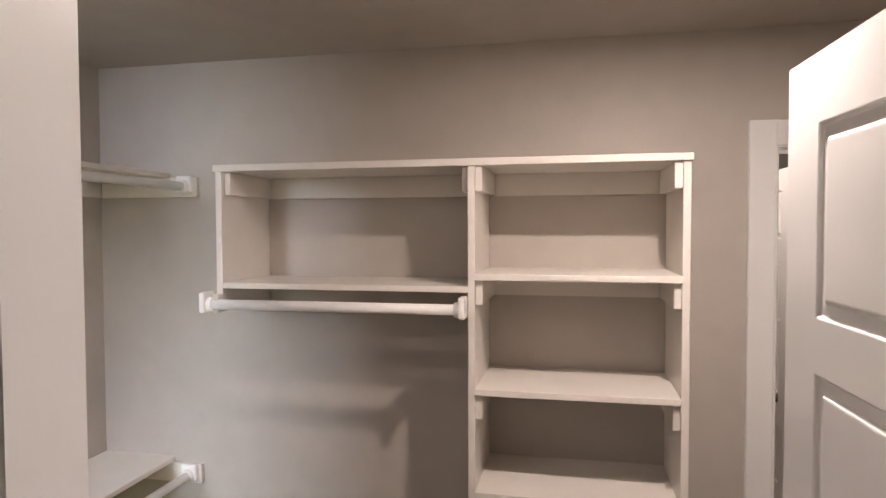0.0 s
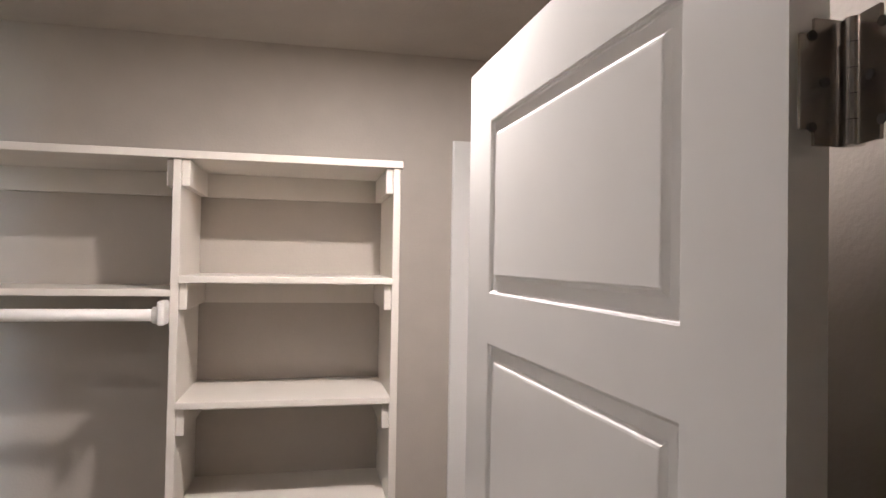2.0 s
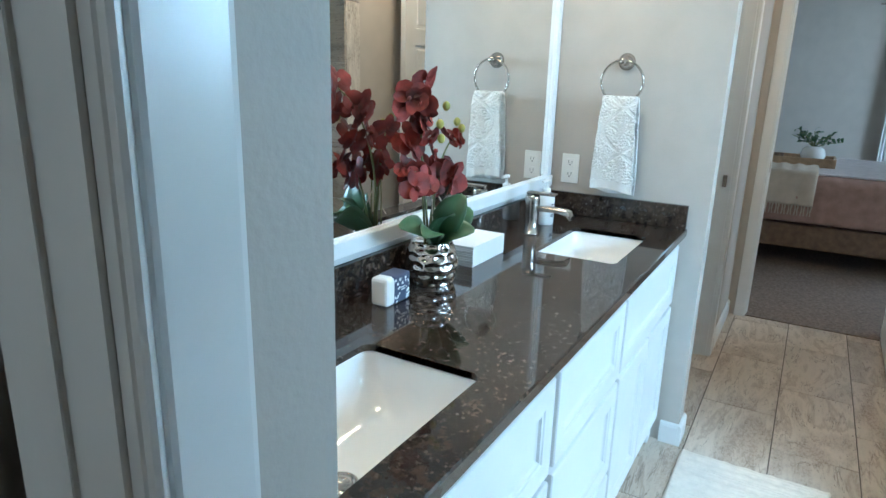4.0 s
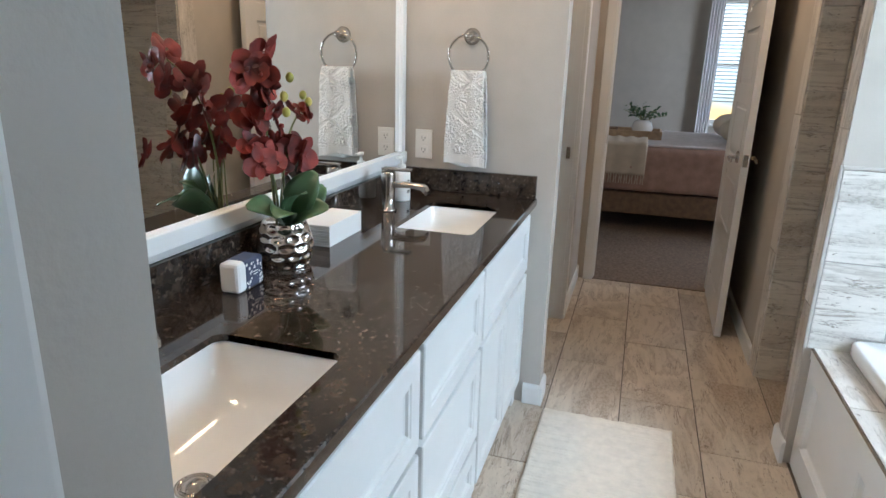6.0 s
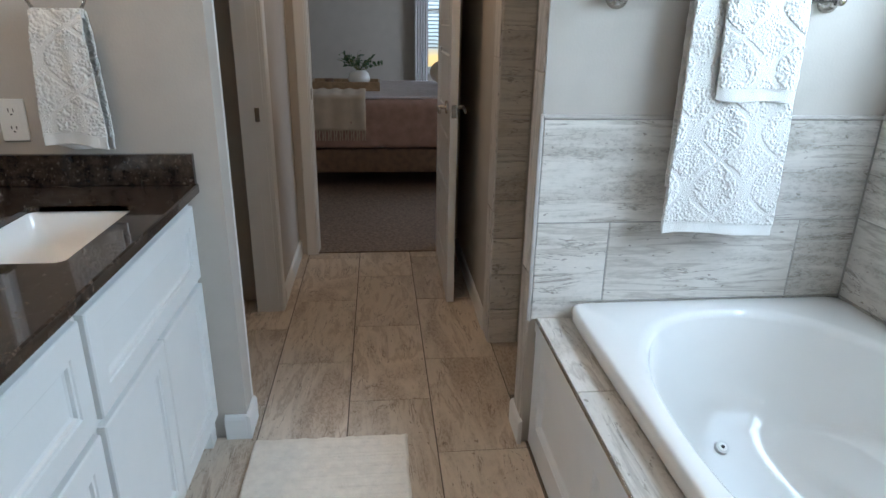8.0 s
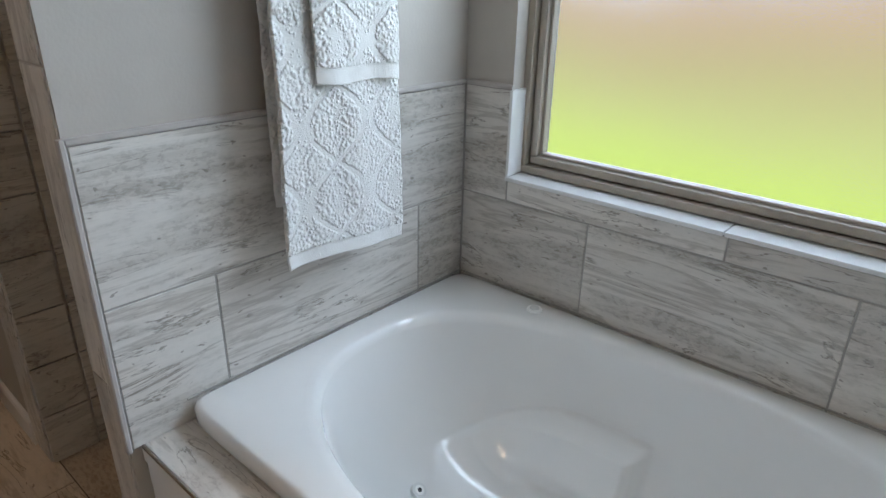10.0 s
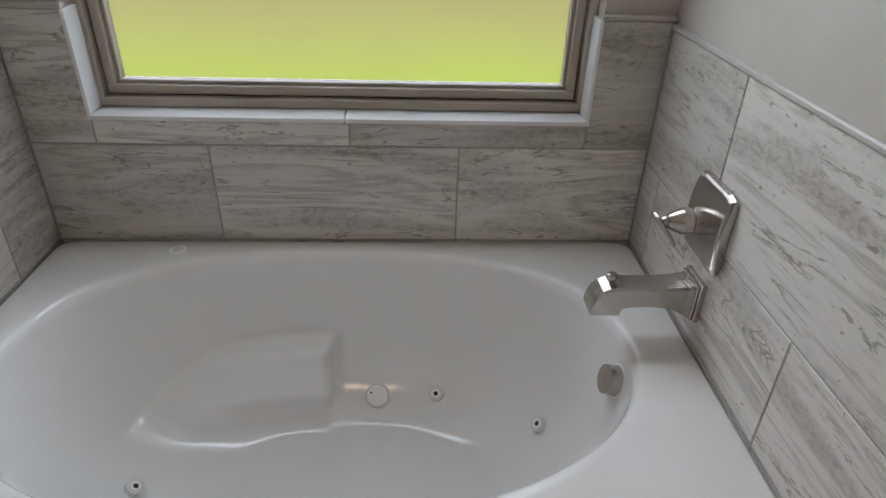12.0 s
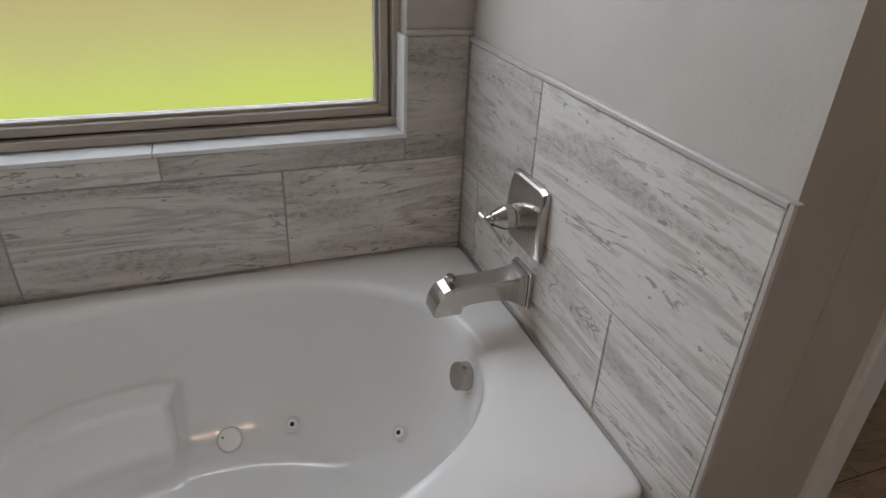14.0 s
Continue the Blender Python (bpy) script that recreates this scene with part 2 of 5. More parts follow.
M_TRAY = mat("light_wood", (0.40, 0.28, 0.17), 0.5, spread=0.2, scale=25)
M_CURTAIN = mat("sheer_curtain", (0.78, 0.77, 0.78), 0.9, spread=0.03)
# black for small holes and slots: their inner shade laid on as solid pieces
M_HOLE_SHADE = mat("black_void", (0.01, 0.01, 0.01), 0.6)
M_RUG = mat("cotton_rug", (0.74, 0.675, 0.585), 0.97, spread=0.07, scale=30, bump=1.0, bump_scale=160)


def glow_mat(name, stops, z0, z1, strength):
    """Outdoors seen through a window: a plain gradient over height that gives off daylight."""
    m = bpy.data.materials.new(name)
    m.use_nodes = True
    nt = m.node_tree
    nt.nodes.remove(nt.nodes["Principled BSDF"])
    e = nt.nodes.new("ShaderNodeEmission")
    geo, sep = nt.nodes.new("ShaderNodeNewGeometry"), nt.nodes.new("ShaderNodeSeparateXYZ")
    mr = nt.nodes.new("ShaderNodeMapRange")
    mr.inputs["From Min"].default_value, mr.inputs["From Max"].default_value = z0, z1
    n = nt.nodes.new("ShaderNodeTexNoise")
    n.inputs["Scale"].default_value = 2.5
    ad = nt.nodes.new("ShaderNodeMath")
    ad.operation = "MULTIPLY_ADD"
    ad.inputs[1].default_value = 0.10
    r = ramp_node(nt, stops)
    nt.links.new(geo.outputs["Position"], sep.inputs[0])
    nt.links.new(geo.outputs["Position"], n.inputs["Vector"])
    nt.links.new(sep.outputs["Z"], mr.inputs["Value"])
    nt.links.new(n.outputs["Fac"], ad.inputs[0])
    nt.links.new(mr.outputs["Result"], ad.inputs[2])
    nt.links.new(ad.outputs[0], r.inputs["Fac"])
    nt.links.new(r.outputs["Color"], e.inputs["Color"])
    e.inputs["Strength"].default_value = strength
    nt.links.new(e.outputs[0], nt.nodes["Material Output"].inputs["Surface"])
    return m


def frosted_mat():
    m, nt, b = nodes_of("obscure_glass", 0.22)
    b.inputs["Transmission Weight"].default_value, b.inputs["IOR"].default_value = 1.0, 1.3
    geo = nt.nodes.new("ShaderNodeNewGeometry")
    v = nt.nodes.new("ShaderNodeTexNoise")
    v.inputs["Scale"].default_value, v.inputs["Detail"].default_value = 210, 2
    bp = nt.nodes.new("ShaderNodeBump")
    bp.inputs["Strength"].default_value, bp.inputs["Distance"].default_value = 0.5, 0.0022
    nt.links.new(geo.outputs["Position"], v.inputs["Vector"])
    nt.links.new(v.outputs["Fac"], bp.inputs["Height"])
    nt.links.new(bp.outputs["Normal"], b.inputs["Normal"])
    return m


M_FROST = frosted_mat()


# ---- building blocks ----
def bm_box(x0, x1, y0, y1, z0, z1, bevel=0.0, bm=None):
    """A box between two corners, with rounded edges if bevel is given."""
    own = bmesh.new()
    bmesh.ops.create_cube(own, size=1)
    for v in own.verts:
        v.co = ((x0 + x1) / 2 + v.co.x * (x1 - x0), (y0 + y1) / 2 + v.co.y * (y1 - y0), (z0 + z1) / 2 + v.co.z * (z1 - z0))
    if bevel:
        bmesh.ops.bevel(own, geom=own.edges[:], offset=bevel, segments=2, profile=0.5, affect="EDGES")
    if bm is None:
        return own
    joined(bm, own)
    return bm


def joined(bm, other):
    """Adds other to bm and frees it."""
    tmp = bpy.data.meshes.new("tmp")
    other.to_mesh(tmp)
    other.free()
    bm.from_mesh(tmp)
    bpy.data.meshes.remove(tmp)
    return bm


def mesh_ob(name, bm, material, smooth=False):
    me = bpy.data.meshes.new(name)
    bmesh.ops.recalc_face_normals(bm, faces=bm.faces[:])
    bm.to_mesh(me)
    bm.free()
    me.materials.append(material)
    if smooth:
        for p in me.polygons:
            p.use_smooth = True
    return new(name, me)


def part(name, bm, material, parent, label="", smooth=False):
    ob = mesh_ob(name, bm, material, smooth)
    ob.parent = parent
    if label:
        ob["label"] = label
    return ob


def struct(name, bm, material, label, category="wall"):
    return tagged(mesh_ob(name, bm, material), label, category, kind="structure")


def thing(name, x, y, z, label, category, group="", kind="", rz=0):
    ob = new(name)
    ob.matrix_world = pose(x, y, z, 0, 0, rz)
    return tagged(ob, label, category, group, kind)


def wall(name, x0, x1, y0, y1, z0=0.0, z1=2.44, label="greige painted drywall wall"):
    return struct(name, bm_box(x0, x1, y0, y1, z0, z1), M_WALL, label)


# ---- the large structure ----
H, HC = 2.44, 2.41
# closet
struct("floor_closet", bm_box(-2.1, 1.5, 0.285, 2.26, -0.1, -0.002), M_CARPET, "dark carpet of the walk-in closet", "floor")
wall("wall_closet_back_left", -2.06, 0.55, 2.14, 2.26)
wall("wall_closet_back_right", 1.31, 1.5, 2.14, 2.26)
wall("wall_closet_back_head", 0.55, 1.31, 2.14, 2.26, 2.035)
wall("wall_closet_left", -2.06, -1.94, 0.285, 2.14)
wall("wall_closet_right", 1.38, 1.5, 0.98, 2.14)
wall("wall_closet_mirror_side", 0.44, 1.5, 0.87, 0.98)
wall("wall_closet_vanity_side", 0.44, 0.486, 0.285, 0.87)
struct("ceiling_closet", bm_box(-2.06, 1.5, 0.285, 2.26, HC, HC + 0.1), M_CEIL, "textured greige closet ceiling", "ceiling")
# room behind the closet
wall("wall_back_room", -0.6, 2.2, 4.2, 4.3)
wall("wall_back_room_left", -0.6, -0.5, 2.26, 4.2)
wall("wall_back_room_right", 2.1, 2.2, 2.26, 4.2)
struct("floor_back_room", bm_box(-0.6, 2.2, 2.26, 4.3, -0.1, -0.002), M_CARPET, "dark carpet of the next room", "floor")
struct("ceiling_back_room", bm_box(-0.6, 2.2, 2.26, 4.3, H, H + 0.1), M_CEIL, "textured ceiling of the next room", "ceiling")
# bathroom
wall("wall_closet_door_side", 0.347, 0.486, 0.17, 0.285)
wall("wall_closet_door_left", -1.3, -0.392, 0.17, 0.285)
wall("wall_closet_door_head", -0.392, 0.347, 0.17, 0.285, 2.05)
wall("wall_vanity_back", 0.486, 2.62, 0.83, 0.87)
wall("wall_vanity_end", 2.62, 2.72, 0.20, 1.4)
wall("wall_bath_far_left", -1.42, -1.3, -2.0, 0.285)
wall("wall_bath_window_left", -1.3, 0.89, -2.0, -1.93)
wall("wall_tub_faucet", 0.89, 1.004, -1.93, -0.775)
wall("wall_tub_towel", 2.52, 2.635, -1.93, -0.725)
wall("wall_window_below", 1.004, 2.52, -1.93, -1.767, 0, 0.846)
wall("wall_window_above", 1.004, 2.52, -1.93, -1.767, 1.95)
wall("wall_window_left", 1.004, 1.172, -1.93, -1.767, 0.846, 1.95)
wall("wall_window_right", 2.36, 2.52, -1.93, -1.767, 0.846, 1.95)
struct("ceiling_bathroom", bm_box(-1.42, 4.54, -2.0, 0.17, H, H + 0.1), M_CEIL, "textured greige bathroom ceiling", "ceiling")
struct("ceiling_vanity", bm_box(0.486, 4.54, 0.17, 1.4, H, H + 0.1), M_CEIL, "textured greige ceiling over the vanity", "ceiling")
# hall towards the bedroom
wall("wall_linen_head", 2.72, 3.62, 0.225, 0.34, 2.05)
wall("wall_hall_left", 3.62, 4.41, 0.225, 0.34)
wall("wall_linen_back", 2.72, 4.41, 1.3, 1.4)
wall("wall_linen_side", 3.75, 3.85, 0.34, 1.3)
wall("wall_shower_end", 3.225, 4.41, -0.85, -0.735)
wall("wall_shower_side", 3.225, 3.35, -1.93, -0.85)
wall("wall_shower_back", 2.635, 3.35, -2.0, -1.93)
wall("wall_bedroom_left", 4.41, 4.53, 0.125, 2.0)
wall("wall_bedroom_right", 4.41, 4.53, -3.3, -0.625)
wall("wall_bedroom_head", 4.41, 4.53, -0.625, 0.125, 2.05)
# bedroom
struct("floor_bedroom", bm_box(4.42, 8.72, -3.4, 2.1, -0.1, 0.006), M_CARPET, "dark taupe cut-pile bedroom carpet", "floor")
wall("wall_bedroom_far_left", 8.6, 8.72, -0.78, 2.0)
wall("wall_bedroom_far_right", 8.6, 8.72, -3.3, -1.75)
wall("wall_bedroom_far_below", 8.6, 8.72, -1.75, -0.78, 0, 0.78)
wall("wall_bedroom_far_above", 8.6, 8.72, -1.75, -0.78, 2.2)
wall("wall_bedroom_side_left", 4.53, 8.72, 2.0, 2.1)
# side wall with an added opening, out of view, for the bedroom's fill lamp
wall("wall_bedroom_side_near", 4.41, 5.9, -3.4, -3.3)
wall("wall_bedroom_side_far", 7.3, 8.72, -3.4, -3.3)
wall("wall_bedroom_side_below", 5.9, 7.3, -3.4, -3.3, 0, 0.8)
wall("wall_bedroom_side_above", 5.9, 7.3, -3.4, -3.3, 2.1)
struct("ceiling_bedroom", bm_box(4.54, 8.72, -3.4, 2.1, H, H + 0.1), M_CEIL, "textured bedroom ceiling", "ceiling")
FLOOR = struct("floor", bm_box(-1.42, 4.42, -2.0, 0.17, -0.1, -0.003), M_GROUT, "grey-beige stone-look tiled floor with dark grout", "floor")
FLOOR2 = struct("floor_linen", bm_box(2.72, 4.42, 0.17, 1.4, -0.1, -0.003), M_GROUT, "tiled floor of the dark linen closet", "floor")
struct("floor_vanity", bm_box(0.486, 2.72, 0.17, 0.87, -0.1, -0.003), M_GROUT, "grout bed under the vanity", "floor")

# outdoors behind the windows
M_OUT = glow_mat("garden_glow", [(0.0, (0.120, 0.168, 0.022)), (0.19, (0.146, 0.176, 0.034)), (0.27, (0.135, 0.138, 0.048)), (0.36, (0.120, 0.100, 0.046)), (0.44, (0.128, 0.088, 0.052)), (0.50, (0.130, 0.108, 0.092)), (0.60, (1.0, 1.12, 1.28))], -0.3, 3.6, 22.0)
struct("backdrop", bm_box(-3.0, 6.5, -4.32, -4.3, -0.6, 6.5), M_OUT, "blurred green lawn and bright sky outside", "backdrop")
M_OUT2 = glow_mat("street_glow", [(0.0, (0.5, 0.33, 0.12)), (0.27, (0.75, 0.50, 0.20)), (0.32, (0.35, 0.38, 0.36)), (0.45, (0.55, 0.68, 0.75)), (1.0, (0.85, 0.93, 1.0))], 0.2, 3.0, 4.0)
struct("backdrop_bedroom", bm_box(10.3, 10.32, -4.5, 1.5, -0.5, 4.0), M_OUT2, "wooden fence and pale sky outside", "backdrop")


# ---- trim ----
CASING = [(-0.008, -0.011), (-0.008, -0.001), (-0.0060, 0.0), (-0.0060, 0.0015), (-0.008, 0.003), (-0.0075, 0.008), (-0.005, 0.0105), (-0.0025, 0.0105), (-0.0015, 0.0080), (0.0, 0.0080), (0.001, 0.011), (0.004, 0.0128), (0.050, 0.0140), (0.0545, 0.013), (0.056, 0.009), (0.056, 0), (0, 0), (0, -0.011)]


def sweep(profile, along, bm=None):
    """A moulding: profile points (across, out) carried along the z axis of each matrix in along, end to end."""
    bm = bm or bmesh.new()
    for m, length in along:
        rings = [[bm.verts.new(m @ Vector((u, v, z))) for u, v in profile] for z in (0, length)]
        n = len(profile)
        for k in range(n):
            bm.faces.new((rings[0][k], rings[0][(k + 1) % n], rings[1][(k + 1) % n], rings[1][k]))
        bm.faces.new(rings[0][::-1])
        bm.faces.new(rings[1])
    return bm


def axes(o, u, v, w):
    """A matrix whose x, y, z axes are u, v, w, at o."""
    return Matrix((( u[0], v[0], w[0], o[0]), (u[1], v[1], w[1], o[1]), (u[2], v[2], w[2], o[2]), (0, 0, 0, 1)))


def cased_opening(name, o, right, out, width, height, depth, label, wide=0.0):
    """Casing legs and head on one side and the jamb lining of a doorway. o: the floor corner of the opening, right: along the wall, out: away from the wall."""
    right, out, up, o = Vector(right), Vector(out), Vector((0, 0, 1)), Vector(o)
    ob = tagged(new(name), label, "doorway", kind="structure")
    profile = [(u + (wide if u > 0.03 else 0.0), v) for u, v in CASING]
    part("casing", sweep(profile, [(axes(o, -right, out, up), height + 0.057 + wide)]), M_TRIM, ob)
    part("casing", sweep(profile, [(axes(o + right * width, right, out, up), height + 0.057 + wide)]), M_TRIM, ob)
    part("head_casing", sweep(profile, [(axes(o + up * height, up, out, right), width)]), M_TRIM, ob)
    t = 0.012
    for a in (0.0, width - t):
        bm = bmesh.new()
        bmesh.ops.create_cube(bm, size=1)
        bm.transform(axes(o + right * (a + t / 2) - out * (depth + 0.0115) / 2 + up * height / 2, right * t, out * (depth - 0.0115), up * height))
        part("jamb", bm, M_TRIM, ob)
        bm = bmesh.new()
        bmesh.ops.create_cube(bm, size=1)
        s = t + 0.002 if a == 0 else a - 0.002
        bm.transform(axes(o + right * s - out * depth * 0.60 + up * height / 2, right * 0.0045, out * 0.028, up * height))
        bmesh.ops.bevel(bm, geom=bm.edges[:], offset=0.002, segments=1, affect="EDGES")
        part("door_stop", bm, M_TRIM, ob)
    bm = bmesh.new()
    bmesh.ops.create_cube(bm, size=1)
    bm.transform(axes(o + right * width / 2 - out * depth / 2 + up * (height - t / 2), right * (width - 2 * t), out * depth, up * t))
    part("head_jamb", bm, M_TRIM, ob)
    return ob


cased_opening("door_1", (-0.392, 0.17, 0), (1, 0, 0), (0, -1, 0), 0.739, 2.045, 0.115, "white cased doorway into the walk-in closet")
cased_opening("door_2", (1.31, 2.14, 0), (-1, 0, 0), (0, -1, 0), 0.76, 2.03, 0.12, "white cased doorway at the back of the closet", 0.026)
DOOR3 = cased_opening("door_3", (2.80, 0.225, 0), (1, 0, 0), (0, -1, 0), 0.82, 2.045, 0.115, "white cased doorway of a dark linen closet")
DOOR4 = cased_opening("door_4", (4.41, 0.125, 0), (0, -1, 0), (-1, 0, 0), 0.75, 2.045, 0.12, "white cased doorway into the bedroom")

BASE = [(0, 0), (0, 0.014), (0.075, 0.014), (0.085, 0.010), (0.09, 0.004), (0.09, 0)]


def baseboard(x0, y0, x1, y1, out):
    d = Vector((x1 - x0, y1 - y0, 0))
    struct("baseboard", sweep(BASE, [(axes(Vector((x0, y0, 0)), (0, 0, 1), Vector(out), d.normalized()), d.length)]), M_TRIM, "white painted baseboard", "baseboard")


baseboard(2.62, 0.27, 2.62, 0.2005, (-1, 0, 0))
baseboard(2.6055, 0.20, 2.7345, 0.20, (0, -1, 0))
baseboard(2.72, 0.2005, 2.72, 0.2245, (1, 0, 0))
baseboard(3.70, 0.225, 4.41, 0.225, (0, -1, 0))
baseboard(2.506, -0.725, 2.649, -0.725, (0, 1, 0))
baseboard(4.41, -0.735, 3.35, -0.735, (0, 1, 0))
wall("wall_water_closet", 0.70, 0.889, -0.895, -0.7752)
struct("trim_water_closet", sweep(CASING, [(axes(Vector((0.705, -0.775, 0)), Vector((1, 0, 0)), Vector((0, 1, 0)), Vector((0, 0, 1))), 2.1)]), M_TRIM, "white casing beside the water closet doorway", "trim")
baseboard(0.775, -0.775, 1.004, -0.775, (0, 1, 0))
baseboard(0.89, -1.88, 0.89, -0.775, (-1, 0, 0))
baseboard(-1.94, 2.14, 0.46, 2.14, (0, -1, 0))


# ---- doors ----
def panel_bm(x0, x1, z0, z1, t):
    """A moulded door panel: sloped edge, flat field, on both faces of a door of thickness t."""
    bm = bmesh.new()
    for s in (-1, 1):
        rings = []
        for inset, depth in ((-0.001, 0.0), (0.0025, 0.0015), (0.0045, 0.0055), (0.007, 0.0068), (0.024, 0.0058), (0.0275, 0.0030), (0.0300, 0.0008), (0.033, 0.0003)):
            y = s * (t / 2 - depth)
            rings.append([bm.verts.new(c) for c in ((x0 + inset, y, z0 + inset), (x1 - inset, y, z0 + inset), (x1 - inset, y, z1 - inset), (x0 + inset, y, z1 - inset))])
        for a, b in zip(rings, rings[1:]):
            for k in range(4):
                bm.faces.new((a[k], a[(k + 1) % 4], b[(k + 1) % 4], b[k]))
        bm.faces.new(rings[-1])
    return bm


def lever(parent, x, z, side, t):
    """A lever handle with a round rose on one face."""
    bm = bmesh.new()
    bmesh.ops.create_cone(bm, cap_ends=True, segments=28, radius1=0.032, radius2=0.028, depth=0.010)
    bm.transform(pose(x, side * (t / 2 + 0.005), z, -90 * side))
    own = bmesh.new()
    bmesh.ops.create_cone(own, cap_ends=True, segments=18, radius1=0.011, radius2=0.010, depth=0.045)
    own.transform(pose(x, side * (t / 2 + 0.028), z, 90))
    joined(bm, own)
    own = bm_box(x - 0.012, x + 0.105, side * (t / 2 + 0.045) - 0.007, side * (t / 2 + 0.045) + 0.007, z - 0.010, z + 0.010, 0.005)
    for v in own.verts:
        v.co.z += -0.10 * (v.co.x - x) ** 2 * 8
    joined(bm, own)
    return part("handle", bm, M_NICKEL, parent, "brushed nickel lever handle")


def panel_door(name, width, height, panels, label, m, hinge_side_handle=True, t=0.035):
    """A moulded panel door; local x from the hinge edge, y through it, z up."""
    ob = tagged(new(name), label, "door", kind="structure")
    stile = 0.122
    edges = [0.0] + [z for p in panels for z in p] + [height]
    bm = bm_box(0, stile, -t / 2, t / 2, 0, height)
    bm_box(width - stile, width, -t / 2, t / 2, 0, height, 0, bm)
    for a, b in zip(edges[::2], edges[1::2]):
        bm_box(stile, width - stile, -t / 2, t / 2, a, b, 0, bm)
    part("body", bm, M_TRIM, ob)
    for a, b in panels:
        part("panel", panel_bm(stile, width - stile, a, b, t), M_TRIM, ob)
    if hinge_side_handle:
        lever(ob, width - 0.165, 0.95, 1, t)
        lever(ob, width - 0.165, 0.95, -1, t)
        part("latch_plate", bm_box(width - 0.001, width + 0.0015, -0.012, 0.012, 0.92, 0.98, 0.0005), M_NICKEL, ob)
    ob.matrix_world = m
    return ob


def hinge(parent, z):
    """A butt hinge: one leaf on the door's edge, one reaching the jamb, and a barrel of five knuckles."""
    def leaf(m):
        own = bm_box(0, 0.036, -0.0013, 0.0013, -0.0445, 0.0445)
        corner = [e for e in own.edges if e.verts[0].co.x > 0.03 and e.verts[1].co.x > 0.03 and abs(e.verts[0].co.z - e.verts[1].co.z) < 1e-5]
        bmesh.ops.bevel(own, geom=corner, offset=0.011, segments=4, affect="EDGES")
        own.transform(m)
        return own
    world = parent.matrix_world.inverted()
    a = Matrix.Translation((0.348, 0.340, z)) @ pose(0, 0, 0, 0, 0, 178)
    b = Matrix.Translation((0.348, 0.332, z)) @ pose(0, 0, 0, 0, 0, -98)
    bm = leaf(a)
    joined(bm, leaf(b))
    for k in range(5):
        own = bmesh.new()
        bmesh.ops.create_cone(own, cap_ends=True, segments=16, radius1=0.0068, radius2=0.0068, depth=0.0172)
        own.transform(pose(0.349, 0.333, z - 0.0356 + k * 0.0178))
        joined(bm, own)
    bm.transform(world)
    h = part("hinge", bm, M_NICKEL, parent, "brushed nickel butt hinge")
    for m, s in ((a, 1), (b, -1)):
        for dx, dz in ((0.027, -0.032), (0.017, 0.0), (0.027, 0.032)):
            own = bmesh.new()
            bmesh.ops.create_cone(own, cap_ends=True, segments=12, radius1=0.0036, radius2=0.0036, depth=0.001)
            own.transform(world @ m @ pose(dx, 0.0018 * s, dz, 90))
            part("screw", own, M_DARK, h)


P4 = [(0.28, 0.61), (0.70, 1.09), (1.20, 1.537), (1.622, 1.922)]
P5 = [(0.16, 0.445), (0.545, 0.83), (0.93, 1.215), (1.315, 1.60), (1.70, 1.93)]
closet_door = panel_door("door_leaf", 0.785, 2.03, P4, "white four-panel closet door standing open", pose(0.3265, 0.348, 0.01, 0, 0, 92.2), False)
for z in (1.815, 1.05, 0.25):
    bpy.context.view_layer.update()
    hinge(closet_door, z)
panel_door("door_leaf", 0.76, 2.03, P5, "white five-panel bedroom door standing open into the hall", pose(4.40, -0.622, 0.012, 0, 0, 178.8))
panel_door("door_leaf", 0.76, 2.03, P5, "white five-panel door ajar in the next room", pose(0.885, 3.78, 0.012, 0, 0, -90))
part("strike_plate", bm_box(3.605, 3.608, 0.255, 0.275, 0.92, 0.98), M_NICKEL, DOOR3)
part("strike_plate", bm_box(4.43, 4.45, 0.1105, 0.113, 0.92, 0.98), M_NICKEL, DOOR4)


# ---- closet ----
def shelf_bm(x0, x1, y0, y1, z, t=0.019):
    return bm_box(x0, x1, y0, y1, z - t, z, 0.002)


def cleat(parent, x0, x1, y0, y1, z):
    part("cleat", bm_box(x0, x1, y0, y1, z - 0.075, z, 0.003), M_SHELF, parent)


def rod_with_sockets(name, a, b, label, r=0.0165):
    """A white closet rod between two sockets."""
    a, b = Vector(a), Vector(b)
    d = (b - a).normalized()
    ob = tagged(new(name), label, "closet rod", "closet rods")
    bm = bmesh.new()
    bmesh.ops.create_cone(bm, cap_ends=True, segments=24, radius1=r, radius2=r, depth=(b - a).length)
    bm.transform(Matrix.Translation((a + b) / 2) @ d.to_track_quat("Z", "Y").to_matrix().to_4x4())
    part("rod", bm, M_PLASTIC, ob, "", True)
    for p, s in ((a, 1), (b, -1)):
        bm = bm_box(-0.032, 0.032, -0.026, 0.040, -0.010, 0.010, 0.006)
        own = bmesh.new()
        bmesh.ops.create_cone(own, cap_ends=True, segments=24, radius1=0.026, radius2=0.022, depth=0.022)
        own.transform(pose(0, 0, 0.014))
        joined(bm, own)
        q = (d * s).to_track_quat("Z", "Y").to_matrix().to_4x4()
        bm.transform(Matrix.Translation(p + d * s * 0.010) @ q)
        part("socket", bm, M_PLASTIC, ob)
    return ob


unit = tagged(new("closet_shelf_unit"), "greige painted built-in closet shelving with open cubbies", "shelving")
part("top_board", shelf_bm(-1.235, 0.245, 1.802, 2.14, 1.98, 0.022), M_SHELF, unit)
part("side_board", bm_box(-1.23, -1.208, 1.81, 2.14, 1.50, 1.958, 0.002), M_SHELF, unit)
